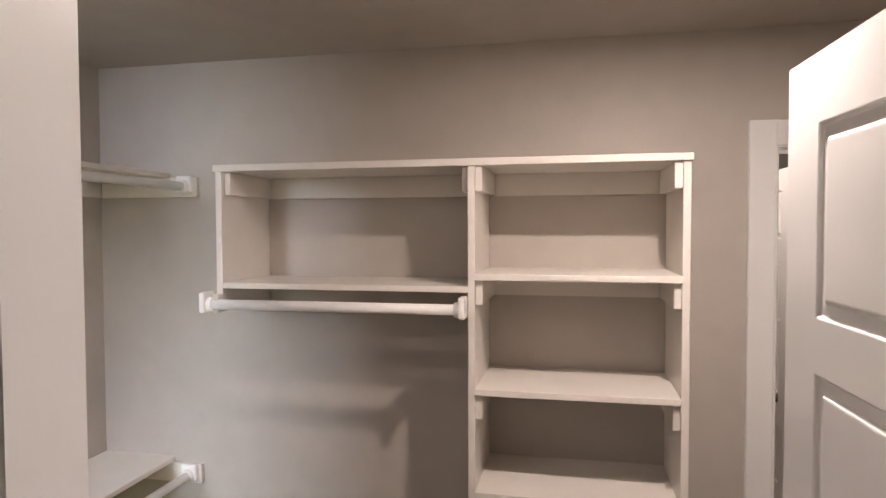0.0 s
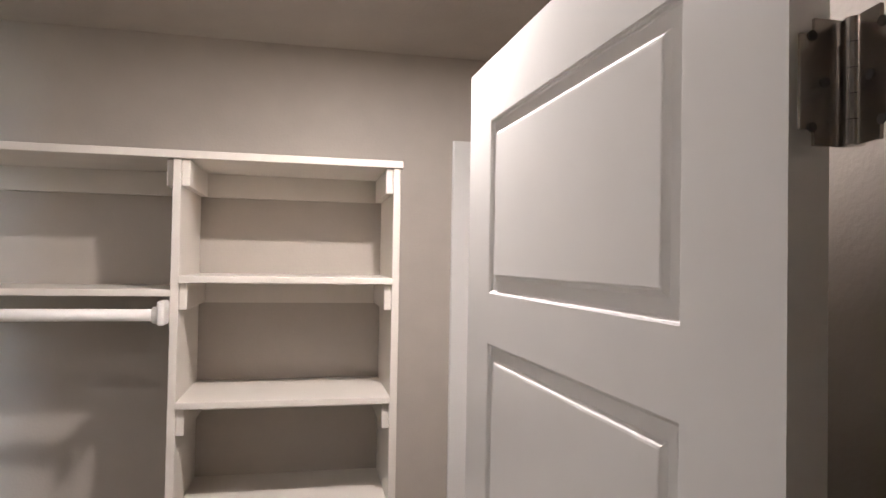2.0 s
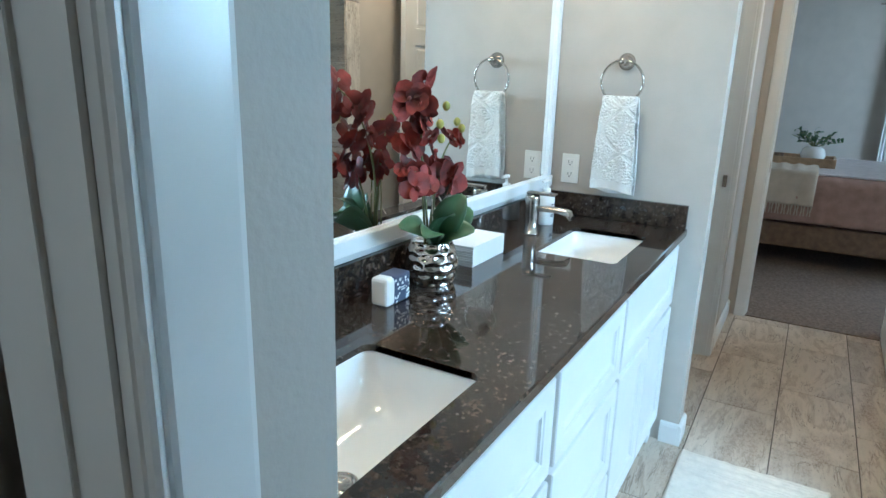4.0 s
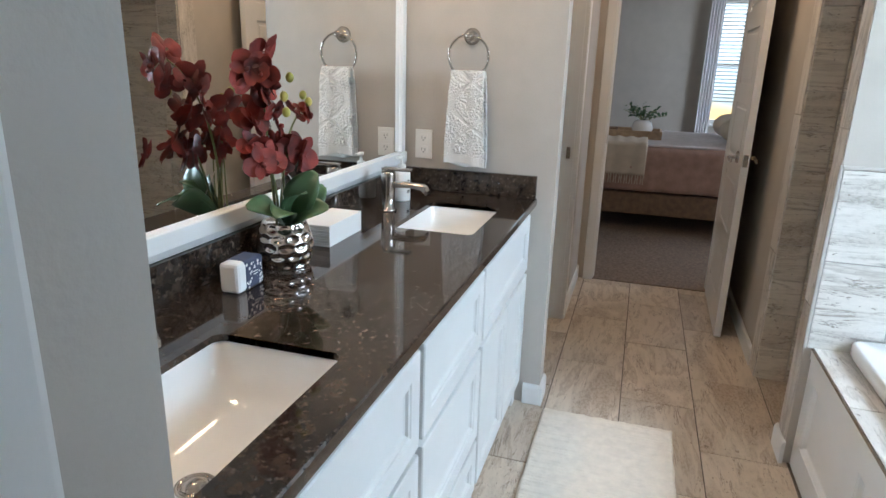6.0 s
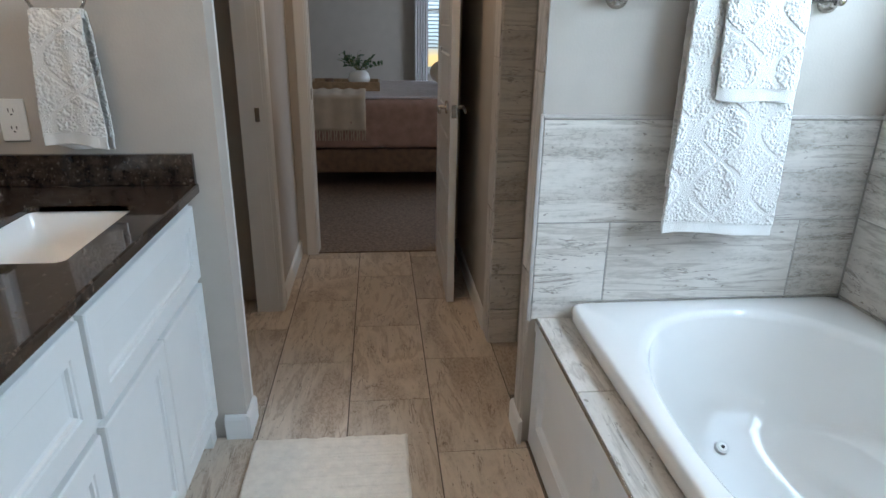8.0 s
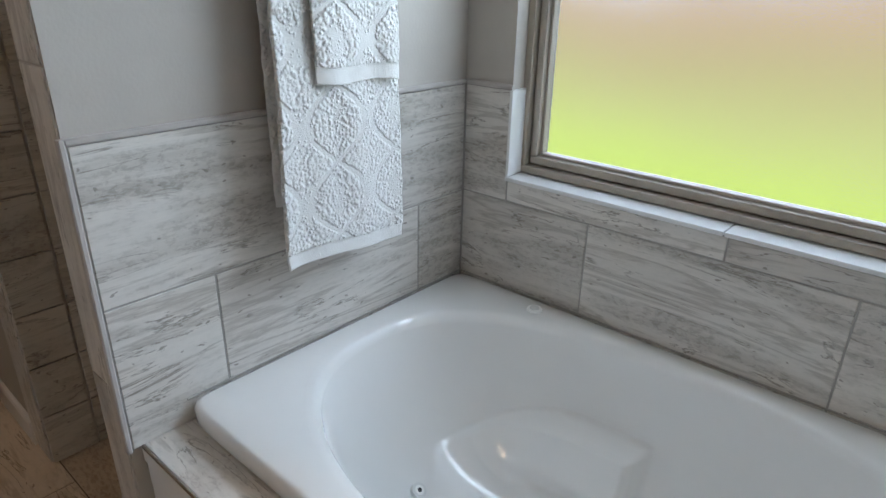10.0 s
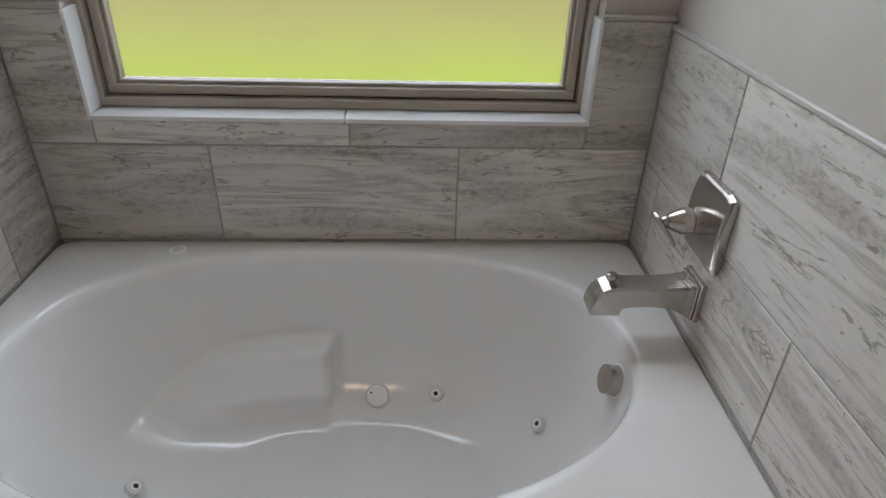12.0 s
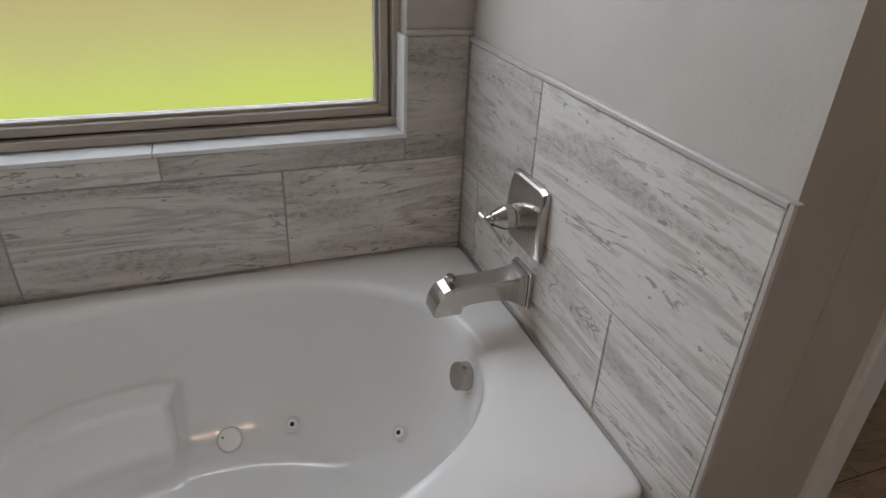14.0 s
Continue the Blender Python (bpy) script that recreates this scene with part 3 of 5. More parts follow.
part("side_board", bm_box(-0.394, -0.372, 1.81, 2.14, 0.0, 1.958, 0.002), M_SHELF, unit)
part("side_board", bm_box(0.218, 0.24, 1.81, 2.14, 0.0, 1.958, 0.002), M_SHELF, unit)
part("shelf", shelf_bm(-1.208, -0.394, 1.812, 2.14, 1.595), M_SHELF, unit)
cleat(unit, -1.208, -1.188, 1.83, 2.14, 1.957)
cleat(unit, -0.414, -0.394, 1.83, 2.14, 1.957)
part("cleat", bm_box(-1.188, -0.414, 2.12, 2.14, 1.882, 1.957), M_SHELF, unit)
for z in (1.957, 1.614, 1.266, 0.952, 0.63):
    cleat(unit, -0.372, -0.35, 1.816, 2.14, z)
    cleat(unit, 0.196, 0.218, 1.816, 2.14, z)
    part("cleat", bm_box(-0.35, 0.196, 2.12, 2.14, z - 0.075, z), M_SHELF, unit)
    if z < 1.9:
        part("shelf", shelf_bm(-0.372, 0.218, 1.800, 2.14, z + 0.02, 0.0195), M_SHELF, unit)
part("rod_bracket", bm_box(-1.225, -1.205, 1.775, 1.812, 1.50, 1.56, 0.004), M_SHELF, unit)
rod_with_sockets("closet_rod", (-1.262, 1.785, 1.527), (-0.395, 1.785, 1.527), "white round closet rod under the cubby shelf")

for z, zr, lab in ((1.99, 1.935, "upper"), (0.872, 0.815, "lower")):
    sh = tagged(new("wall_shelf"), f"greige painted {lab} wall shelf with cleats in the closet", "shelf", "closet wall shelves")
    part("board", shelf_bm(-1.938, -1.625, 0.6, 2.138, z), M_SHELF, sh)
    part("cleat", bm_box(-1.94, -1.92, 0.6, 2.12, z - 0.095, z - 0.02, 0.002), M_SHELF, sh)
    part("cleat", bm_box(-1.92, -1.50, 2.12, 2.14, z - 0.095, z - 0.02, 0.002), M_SHELF, sh)
    rod_with_sockets("closet_rod", (-1.545, 0.62, zr), (-1.545, 2.12, zr), f"white round closet rod below the {lab} wall shelf")
part("bracket", bm_box(-1.94, -1.5, 0.60, 0.62, 1.85, 1.97, 0.002), M_SHELF, sh)

# ---- bathroom: tub ----
TX0, TX1, TY0, TY1, RIM = 1.013, 2.511, -1.756, -0.848, 0.525
TCX, TCY, TA, TB, TN = 1.783, -1.299, 0.638, 0.386, 2.4


def oval(ang):
    """The rim's unit outline: squarer at the back and the head, rounder towards the overflow."""
    c, w = math.cos(ang), math.sin(ang)
    n = 2.05 if c < 0 < w else TN
    return math.copysign(abs(c) ** (2 / n), c), math.copysign(abs(w) ** (2 / n), w)


def basin_point(ang, s):
    """A point of the basin wall: ang round it, s from 0 at the rim to 1 at the floor's edge."""
    z = RIM - 0.42 * s
    k = 1 - 0.08 * s - 0.30 * s ** 5
    ka = k - (0.16 * s ** 1.5 if math.cos(ang) > 0 else 0.05 * s) * abs(math.cos(ang))
    c, w = oval(ang)
    x, y = TCX + TA * ka * c, TCY + TB * k * w
    # moulded arm rest low on the window side
    if y < TCY and x > 1.70:
        fade = min(1, max(0, (2.36 - x) / 0.34))
        step = min(1, max(0, (x - 1.80) / 0.022)) * fade * fade * (3 - 2 * fade)
        top = 0.298 - 1.2 * max(0, x - 2.0) ** 2
        low = min(1, max(0, (top - z) / 0.018))
        foot = min(1, max(0, (0.19 - z) / 0.085))
        y += 0.085 * step * (low * low * (3 - 2 * low)) * (1 - 0.75 * foot * foot * (3 - 2 * foot)) * min(1, (TCY - y) / 0.2)
    return x, y, z


def tub_thing():
    ob = tagged(new("bathtub"), "glossy white drop-in oval jetted bathtub", "bathtub")
    bm = bmesh.new()
    NA, NS = 420, 80
    angs = [2 * math.pi * i / NA for i in range(NA)]

    def outer(a):
        c, w = math.cos(a), math.sin(a)
        hx, hy = (TX1 - TX0) / 2, (TY1 - TY0) / 2
        cx, cy = (TX0 + TX1) / 2, (TY0 + TY1) / 2
        n = 34
        r = (abs(c) ** n + abs(w) ** n) ** (-1 / n)
        return cx + hx * c * r, cy + hy * w * r

    rings = []
    for inset, z in ((0.004, 0.474), (0.0, 0.482), (0.0, 0.513), (0.004, 0.521), (0.012, RIM)):
        ring = []
        for a in angs:
            x, y = outer(a)
            x += inset * max(-1, min(1, (TCX - x) / 0.2))
            y += inset * max(-1, min(1, (TCY - y) / 0.2))
            ring.append((x, y, z))
        rings.append(ring)
    ex = lambda a, d, z: (TCX + (TA + d) * oval(a)[0], TCY + (TB + d) * oval(a)[1], z)
    for d, z in ((0.030, RIM), (0.016, RIM - 0.001), (0.006, RIM - 0.006), (0.0, RIM - 0.016)):
        rings.append([(min(max(p[0], TX0 + 0.016), TX1 - 0.016), min(max(p[1], TY0 + 0.016), TY1 - 0.016), p[2]) for p in (ex(a, d, z) for a in angs)])
    for j in range(1, NS + 1):
        s = 0.04 + 0.96 * j / NS
        rings.append([basin_point(a, s) for a in angs])
    for f, dz in ((0.94, -0.008), (0.85, -0.012), (0.6, -0.015), (0.3, -0.018)):
        rings.append([(TCX + (x - TCX) * f, TCY + (y - TCY) * f, z + dz) for x, y, z in (basin_point(a, 1) for a in angs)])
    vs = [[bm.verts.new(p) for p in r] for r in rings]
    for a, b in zip(vs, vs[1:]):
        for k in range(NA):
            bm.faces.new((a[k], a[(k + 1) % NA], b[(k + 1) % NA], b[k]))
    bm.faces.new(vs[-1])
    part("shell", bm, M_TUB, ob, "", True)

    def disc(name, x, y, z, nx, ny, nz, r, h, material, label=""):
        own = bmesh.new()
        bmesh.ops.create_cone(own, cap_ends=True, segments=32, radius1=r, radius2=r * 0.93, depth=h)
        q = Vector((nx, ny, nz)).to_track_quat("Z", "Y").to_matrix().to_4x4()
        own.transform(Matrix.Translation((x, y, z)) @ q)
        return part(name, own, material, ob, label)

    def on_wall(name, x, z, side, r, h, material, label=""):
        """Sets a disc on the basin's long wall (side -1: window side) at x and z."""
        s = (RIM - z) / 0.42
        best = min((abs(basin_point(a, s)[0] - x), a) for a in [math.pi * (i / 400 + (1 if side < 0 else 0)) for i in range(400)])[1]
        p, q = Vector(basin_point(best, s)), Vector(basin_point(best + 0.02, s))
        u = Vector(basin_point(best, s - 0.03))
        n = (q - p).cross(u - p).normalized()
        if n.dot(Vector((TCX, TCY, z + 0.1)) - p) < 0:
            n = -n
        c = p + n * 0.005
        return disc(name, *c, *n, r, h, material, label), c, n

    _, c, n = on_wall("suction_cover", 1.694, 0.137, -1, 0.034, 0.016, M_JET_SHADED, "round white suction cover")
    disc("cover_ring", *(c + n * 0.0082), *n, 0.0315, 0.0010, M_RING_SHADE)
    disc("cover_face", *(c + n * 0.0094), *n, 0.0285, 0.0012, M_PLASTIC)
    for dx in (-0.012, 0.012):
        disc("screw_hole", *(c + n * 0.0103 + Vector((dx * 1.3, 0, dx * 0.9))), *n, 0.0028, 0.001, M_HOLE_SHADE)
    for x, z, side in ((1.533, 0.153, -1), (1.283, 0.195, -1), (2.218, 0.172, 1), (1.9, 0.17, 1), (1.45, 0.17, 1)):
        _, c, n = on_wall("jet", x, z, side, 0.021, 0.014, M_JET_SHADED, "white water jet")
        disc("jet_nozzle", *(c + n * 0.0065), *n, 0.0135, 0.004, M_PLASTIC)
        disc("jet_hole", *(c + n * 0.0088), *n, 0.006, 0.001, M_HOLE_SHADE)
    disc("overflow_cover", 1.176, -1.300, 0.445, 1, 0.05, 0.28, 0.034, 0.028, M_NICKEL, "brushed nickel overflow knob")
    disc("overflow_plate", 1.162, -1.300, 0.441, 1, 0.05, 0.28, 0.041, 0.006, M_PLASTIC)
    disc("air_button", 2.194, -1.697, RIM + 0.002, 0, 0, 1, 0.022, 0.005, M_PLASTIC, "round white air button")
    disc("air_button_cap", 2.194, -1.697, RIM + 0.0055, 0, 0, 1, 0.013, 0.004, M_TUB)
    return ob


tub_thing()
caulk = tagged(new("trim_tub_caulk"), "thin brownish caulk line where the tub meets the tiles", "caulk", kind="structure")
for x0, x1, y0, y1 in ((1.013, 2.511, -1.7565, -1.7520), (1.0120, 1.0160, -1.752, -0.852), (2.5080, 2.5120, -1.752, -0.852)):
    part("caulk_line", bm_box(x0, x1, y0, y1, 0.5245, 0.5285, 0.001), M_GROUT_W, caulk)

# deck in front of the tub, with its panelled apron
DECK = struct("trim_tub_deck", bm_box(1.004, 2.52, -0.875, -0.752, 0.44, 0.4635), M_GROUT, "tiled ledge in front of the tub", "ledge")
struct("trim_tub_core", bm_box(1.004, 2.52, -0.842, -0.775, 0.0, 0.44), M_TRIM, "white tub surround", "tub surround")
apron = tagged(new("tub_apron"), "white panelled apron below the tub ledge", "panel", kind="structure")
part("rail", bm_box(1.004, 2.52, -0.775, -0.7515, 0.36, 0.438, 0.002), M_TRIM, apron)
part("top_bead", bm_box(1.004, 2.52, -0.7515, -0.7475, 0.425, 0.457, 0.001), M_TRIM, apron)
part("rail", bm_box(1.004, 2.52, -0.775, -0.752, 0.0, 0.11, 0.002), M_TRIM, apron)
for x in (1.004, 1.47, 1.935, 2.44):
    part("stile", bm_box(x, x + 0.08, -0.775, -0.7525, 0.11, 0.36, 0.0015), M_TRIM, apron)
for x in (1.084, 1.55, 2.015):
    x2 = {1.084: 1.47, 1.55: 1.935, 2.015: 2.44}[x]
    bm = bmesh.new()
    rings = [[bm.verts.new(c) for c in ((x + i, y, 0.11 + i), (x2 - i, y, 0.11 + i), (x2 - i, y, 0.36 - i), (x + i, y, 0.36 - i))] for i, y in ((0, -0.754), (0.006, -0.757), (0.014, -0.766), (0.018, -0.768))]
    for a, b in zip(rings, rings[1:]):
        for k in range(4):
            bm.faces.new((a[k], a[(k + 1) % 4], b[(k + 1) % 4], b[k]))
    bm.faces.new(rings[-1])
    part("panel", bm, M_TRIM, apron)
part("edge_strip", bm_box(1.004, 2.52, -0.751, -0.747, 0.458, 0.4705, 0.001), M_NICKEL, apron, "grey metal tile edge strip")


# ---- tub faucet ----
def lathe(profile, m, segments=28, bm=None):
    """Turns (radius, height) points about the z axis, and sets the result at m."""
    bm = bm or bmesh.new()
    rings = [[bm.verts.new(m @ Vector((r * math.cos(2 * math.pi * k / segments), r * math.sin(2 * math.pi * k / segments), z))) for k in range(segments)] for r, z in profile]
    for a, b in zip(rings, rings[1:]):
        for k in range(segments):
            bm.faces.new((a[k], a[(k + 1) % segments], b[(k + 1) % segments], b[k]))
    bm.faces.new(rings[0][::-1])
    bm.faces.new(rings[-1])
    return bm


WX = 1.0125
valve = tagged(new("tub_valve"), "brushed nickel square tub valve with lever on the tiled wall", "faucet handle")
bm = bmesh.new()
VY, VZ, hw, hh = -1.366, 0.794, 0.082, 0.084
loops = []
for inset, x in ((0.0, 0.0), (0.0, 0.006), (0.003, 0.0095), (0.008, 0.011), (0.02, 0.011), (0.034, 0.011), (0.05, 0.011), (0.066, 0.011)):
    pts = []
    for k in range(32):
        a = 2 * math.pi * k / 32
        n = 13
        c, w = math.cos(a), math.sin(a)
        r = (abs(c) ** n + abs(w) ** n) ** (-1 / n)
        zr = (hh - inset) * w * r
        pts.append(bm.verts.new((WX + x + 0.012 * (1 - (zr / hh) ** 2) * (x > 0), VY + (hw - inset) * c * r * 0.92, VZ + zr)))
    loops.append(pts)
for a, b in zip(loops, loops[1:]):
    for k in range(32):
        bm.faces.new((a[k], a[(k + 1) % 32], b[(k + 1) % 32], b[k]))
bm.faces.new(loops[-1])
part("plate", bm, M_NICKEL, valve)
part("hub", lathe([(0.0285, 0.012), (0.0285, 0.045), (0.0255, 0.0465), (0.0255, 0.0490), (0.0280, 0.0505), (0.0265, 0.066), (0.0140, 0.091), (0.0110, 0.0925), (0.0105, 0.097), (0.0045, 0.109), (0.002, 0.111)], Matrix.Translation((WX, VY, VZ + 0.002)) @ pose(0, 0, 0, 0, 90), 48), M_NICKEL, valve)
bm = bm_box(-0.0045, 0.0045, -0.011, 0.011, -0.066, 0.016, 0.0025)
bm.transform(Matrix.Translation((WX + 0.108, VY, VZ + 0.004)) @ pose(0, 0, 0, 0, 36, 0))
part("lever", bm, M_NICKEL, valve)

spout = tagged(new("tub_spout"), "brushed nickel square-bodied tub spout with diverter", "faucet")
SY, SZ = -1.357, 0.630
part("escutcheon", bm_box(WX, WX + 0.013, SY - 0.042, SY + 0.042, SZ - 0.045, SZ + 0.045, 0.003), M_NICKEL, spout)
part("collar", bm_box(WX + 0.0135, WX + 0.019, SY - 0.039, SY + 0.039, SZ - 0.042, SZ + 0.041, 0.002), M_NICKEL, spout)
bm = bmesh.new()
rings = []
for x, hy, top, bot in ((0.019, 0.036, 0.037, -0.039), (0.032, 0.034, 0.034, -0.030), (0.06, 0.032, 0.031, -0.017), (0.10, 0.031, 0.029, -0.012), (0.145, 0.030, 0.030, -0.014), (0.160, 0.030, 0.031, -0.018), (0.164, 0.030, 0.031, -0.034), (0.188, 0.030, 0.028, -0.034), (0.203, 0.030, 0.021, -0.034), (0.213, 0.030, 0.010, -0.034), (0.220, 0.030, -0.004, -0.034), (0.224, 0.029, -0.018, -0.034)):
    rings.append([bm.verts.new((WX + x, SY + sy * hy, SZ + z)) for sy, z in ((-1, bot), (1, bot), (1, top - 0.004), (0.8, top), (-0.8, top), (-1, top - 0.004))])
for a, b in zip(rings, rings[1:]):
    for k in range(6):
        bm.faces.new((a[k], a[(k + 1) % 6], b[(k + 1) % 6], b[k]))
bm.faces.new(rings[0][::-1])
bm.faces.new(rings[-1])
part("body", bm, M_NICKEL, spout)
part("diverter", lathe([(0.006, 0), (0.006, 0.010), (0.011, 0.012), (0.011, 0.020), (0.008, 0.023)], Matrix.Translation((WX + 0.182, SY, SZ + 0.027)), 14), M_NICKEL, spout)


# ---- window over the tub ----
win = tagged(new("window_1"), "taupe framed obscure-glass window above the tub", "window", kind="structure")


def bar(name, x0, x1, z0, z1, y0, y1, parent, material=M_FRAME):
    part(name, bm_box(x0, x1, y0, y1, z0, z1, 0.0025), material, parent)
X0, X1, Z0, Z1 = 1.172, 2.36, 0.862, 1.95
for a, w, y0, y1 in ((0.0, 0.021, -1.90, -1.816), (0.021, 0.005, -1.89, -1.846), (0.026, 0.021, -1.885, -1.833), (0.047, 0.009, -1.88, -1.848)):
    bar("frame", X0 + a, X1 - a, Z0 + a, Z0 + a + w, y0, y1, win)
    bar("frame", X0 + a, X1 - a, Z1 - a - w, Z1 - a, y0, y1, win)
    bar("frame", X0 + a, X0 + a + w, Z0 + a + w, Z1 - a - w, y0, y1, win)
    bar("frame", X1 - a - w, X1 - a, Z0 + a + w, Z1 - a - w, y0, y1, win)
pane = part("pane", bm_box(X0 + 0.05, X1 - 0.05, -1.868, -1.862, Z0 + 0.05, Z1 - 0.05), M_FROST, win, "obscure textured glass")
pane.visible_shadow = False
for x0, x1 in ((1.172, 1.762), (1.765, 2.36)):
    part("sill_tile", bm_box(x0, x1, -1.90, -1.752, 0.8475, 0.859, 0.002), M_TRIM, win, "pale glossy sill tile")
for x0, x1 in ((1.172, 1.1815), (2.3505, 2.36)):
    part("reveal_tile", bm_box(x0, x1, -1.83, -1.754, 0.86, 1.094, 0.002), M_TRIM, win)
# ---- vanity ----
def front(parent, name, x0, x1, z0, z1, y=0.30):
    """A cabinet front with a stepped recessed panel; its face looks to -y."""
    bm = bmesh.new()
    rings = []
    for inset, out in ((0, 0.0), (0, 0.016), (0.003, 0.019), (0.050, 0.019), (0.053, 0.016), (0.060, 0.016), (0.063, 0.010), (0.070, 0.008)):
        rings.append([bm.verts.new(c) for c in ((x0 + inset, y - out, z0 + inset), (x1 - inset, y - out, z0 + inset), (x1 - inset, y - out, z1 - inset), (x0 + inset, y - out, z1 - inset))])
    for a, b in zip(rings, rings[1:]):
        for k in range(4):
            bm.faces.new((a[k], a[(k + 1) % 4], b[(k + 1) % 4], b[k]))
    bm.faces.new(rings[-1])
    bm.faces.new(rings[0][::-1])
    return part(name, bm, M_CAB, parent)


def cabinet(x0, x1, label):
    ob = tagged(new("vanity_cabinet"), label, "cabinet", "vanity cabinets")
    part("body", bm_box(x0, x1, 0.302, 0.828, 0.10, 0.68), M_CAB, ob)
    part("face_frame", bm_box(x0, x1, 0.3015, 0.322, 0.681, 0.858, 0.001), M_CAB, ob)
    part("toe_kick", bm_box(x0, x1, 0.365, 0.38, 0.0, 0.10), M_CAB, ob)
    for s in (x0, x1 - 0.05):
        bm = bm_box(s, s + 0.05, 0.304, 0.365, 0.0, 0.10)
        part("foot", bm, M_CAB, ob)
    return ob


c1 = cabinet(0.49, 1.310, "white sink base cabinet with false front and two doors")
front(c1, "false_front", 0.53, 1.297, 0.607, 0.832)
front(c1, "cabinet_door", 0.53, 0.910, 0.115, 0.588)
front(c1, "cabinet_door", 0.918, 1.297, 0.115, 0.588)
c2 = cabinet(1.312, 1.848, "white three-drawer vanity cabinet")
front(c2, "drawer", 1.324, 1.837, 0.607, 0.832)
front(c2, "drawer", 1.324, 1.837, 0.305, 0.588)
front(c2, "drawer", 1.324, 1.837, 0.115, 0.287)
c3 = cabinet(1.850, 2.612, "white sink base cabinet with false front and paired doors")
front(c3, "false_front", 1.860, 2.585, 0.607, 0.832)
front(c3, "cabinet_door", 1.860, 2.218, 0.115, 0.588)
front(c3, "cabinet_door", 2.226, 2.585, 0.115, 0.588)

SINKS = ((0.625, 1.116), (1.980, 2.388))
SY0, SY1 = 0.360, 0.622


def rounded_rect(x0, x1, y0, y1, r, n=6):
    pts = []
    for cx, cy, a0 in ((x1 - r, y1 - r, 0), (x0 + r, y1 - r, 90), (x0 + r, y0 + r, 180), (x1 - r, y0 + r, 270)):
        for k in range(n + 1):
            a = radians(a0 + 90 * k / n)
            pts.append((cx + r * math.cos(a), cy + r * math.sin(a)))
    return pts


counter = tagged(new("vanity_countertop"), "polished dark brown granite countertop with two undermount sink openings", "countertop")
bm = bmesh.new()
Y0, Y1, ZT, ZB = 0.268, 0.828, 0.89, 0.876
cuts = [0.488, SINKS[0][0], SINKS[0][1], SINKS[1][0], SINKS[1][1], 2.618]
for k in (0, 2, 4):
    bm_box(cuts[k], cuts[k + 1], Y0 + 0.003, Y1, ZB, ZT, 0, bm)
for a, b in SINKS:
    # slab round each opening, with its rounded corners
    pts = rounded_rect(a, b, SY0, SY1, 0.022)
    for z in (ZT, ZB):
        v_in = [bm.verts.new((x, y, z)) for x, y in pts]
        v_out = [bm.verts.new((min(max(a, x + (x - (a + b) / 2) * 9), b), Y1 if y > (SY0 + SY1) / 2 else Y0 + 0.003, z)) for x, y in pts]
        n = len(pts)
        for k in range(n):
            quad = (v_in[k], v_in[(k + 1) % n], v_out[(k + 1) % n], v_out[k])
            try:
                bm.faces.new(quad)
            except ValueError:
                pass
    lo = [bm.verts.new((x, y, ZB)) for x, y in pts]
    hi = [bm.verts.new((x, y, ZT)) for x, y in pts]
    for k in range(len(pts)):
        bm.faces.new((lo[k], lo[(k + 1) % len(pts)], hi[(k + 1) % len(pts)], hi[k]))
bmesh.ops.remove_doubles(bm, verts=bm.verts[:], dist=0.0004)
part("slab", bm, M_GRANITE, counter)
bm = sweep([(0, 0), (-0.003, 0.004), (-0.003, 0.026), (0, 0.03), (0.002, 0.03), (0.002, 0)], [(axes((0.488, Y0 + 0.0008, 0.86), (0, 1, 0), (0, 0, 1), (1, 0, 0)), 2.13)])
part("front_edge", bm, M_GRANITE, counter)
splash = tagged(new("backsplash"), "polished dark granite backsplash along the wall", "backsplash")
part("back", bm_box(0.488, 2.618, 0.808, 0.829, 0.8905, 0.979, 0.0015), M_GRANITE, splash)
part("side", bm_box(2.598, 2.619, 0.27, 0.807, 0.8905, 0.979, 0.0015), M_GRANITE, splash)


def sink(a, b):
    ob = tagged(new("sink"), "white rectangular undermount ceramic sink", "sink", "vanity sinks")
    bm = bmesh.new()
    rings = []
    cx, cy = (a + b) / 2, (SY0 + SY1) / 2
    for grow, z, r in ((0.030, 0.8752, 0.04), (0.004, 0.8752, 0.03), (0.002, 0.870, 0.03), (-0.001, 0.846, 0.034), (-0.008, 0.818, 0.042), (-0.020, 0.792, 0.052), (-0.042, 0.772, 0.058), (-0.070, 0.763, 0.045), (-0.098, 0.760, 0.026)):
        rings.append([bm.verts.new((x, y, z)) for x, y in rounded_rect(a - grow, b + grow, SY0 - grow, SY1 + grow, r)])
    n = len(rings[0])
    for p, q in zip(rings, rings[1:]):
        for k in range(n):
            bm.faces.new((p[k], p[(k + 1) % n], q[(k + 1) % n], q[k]))
    bm.faces.new(rings[-1])
    part("bowl", bm, M_CERAMIC, ob, "", True)
    part("drain", lathe([(0.030, 0), (0.030, 0.004), (0.024, 0.006), (0.022, 0.003), (0.019, 0.003), (0.018, 0.011), (0.002, 0.013)], Matrix.Translation((cx, cy, 0.7595)), 32), M_NICKEL, ob, "brushed nickel pop-up drain", True)
    return ob


for a, b in SINKS:
    sink(a, b)


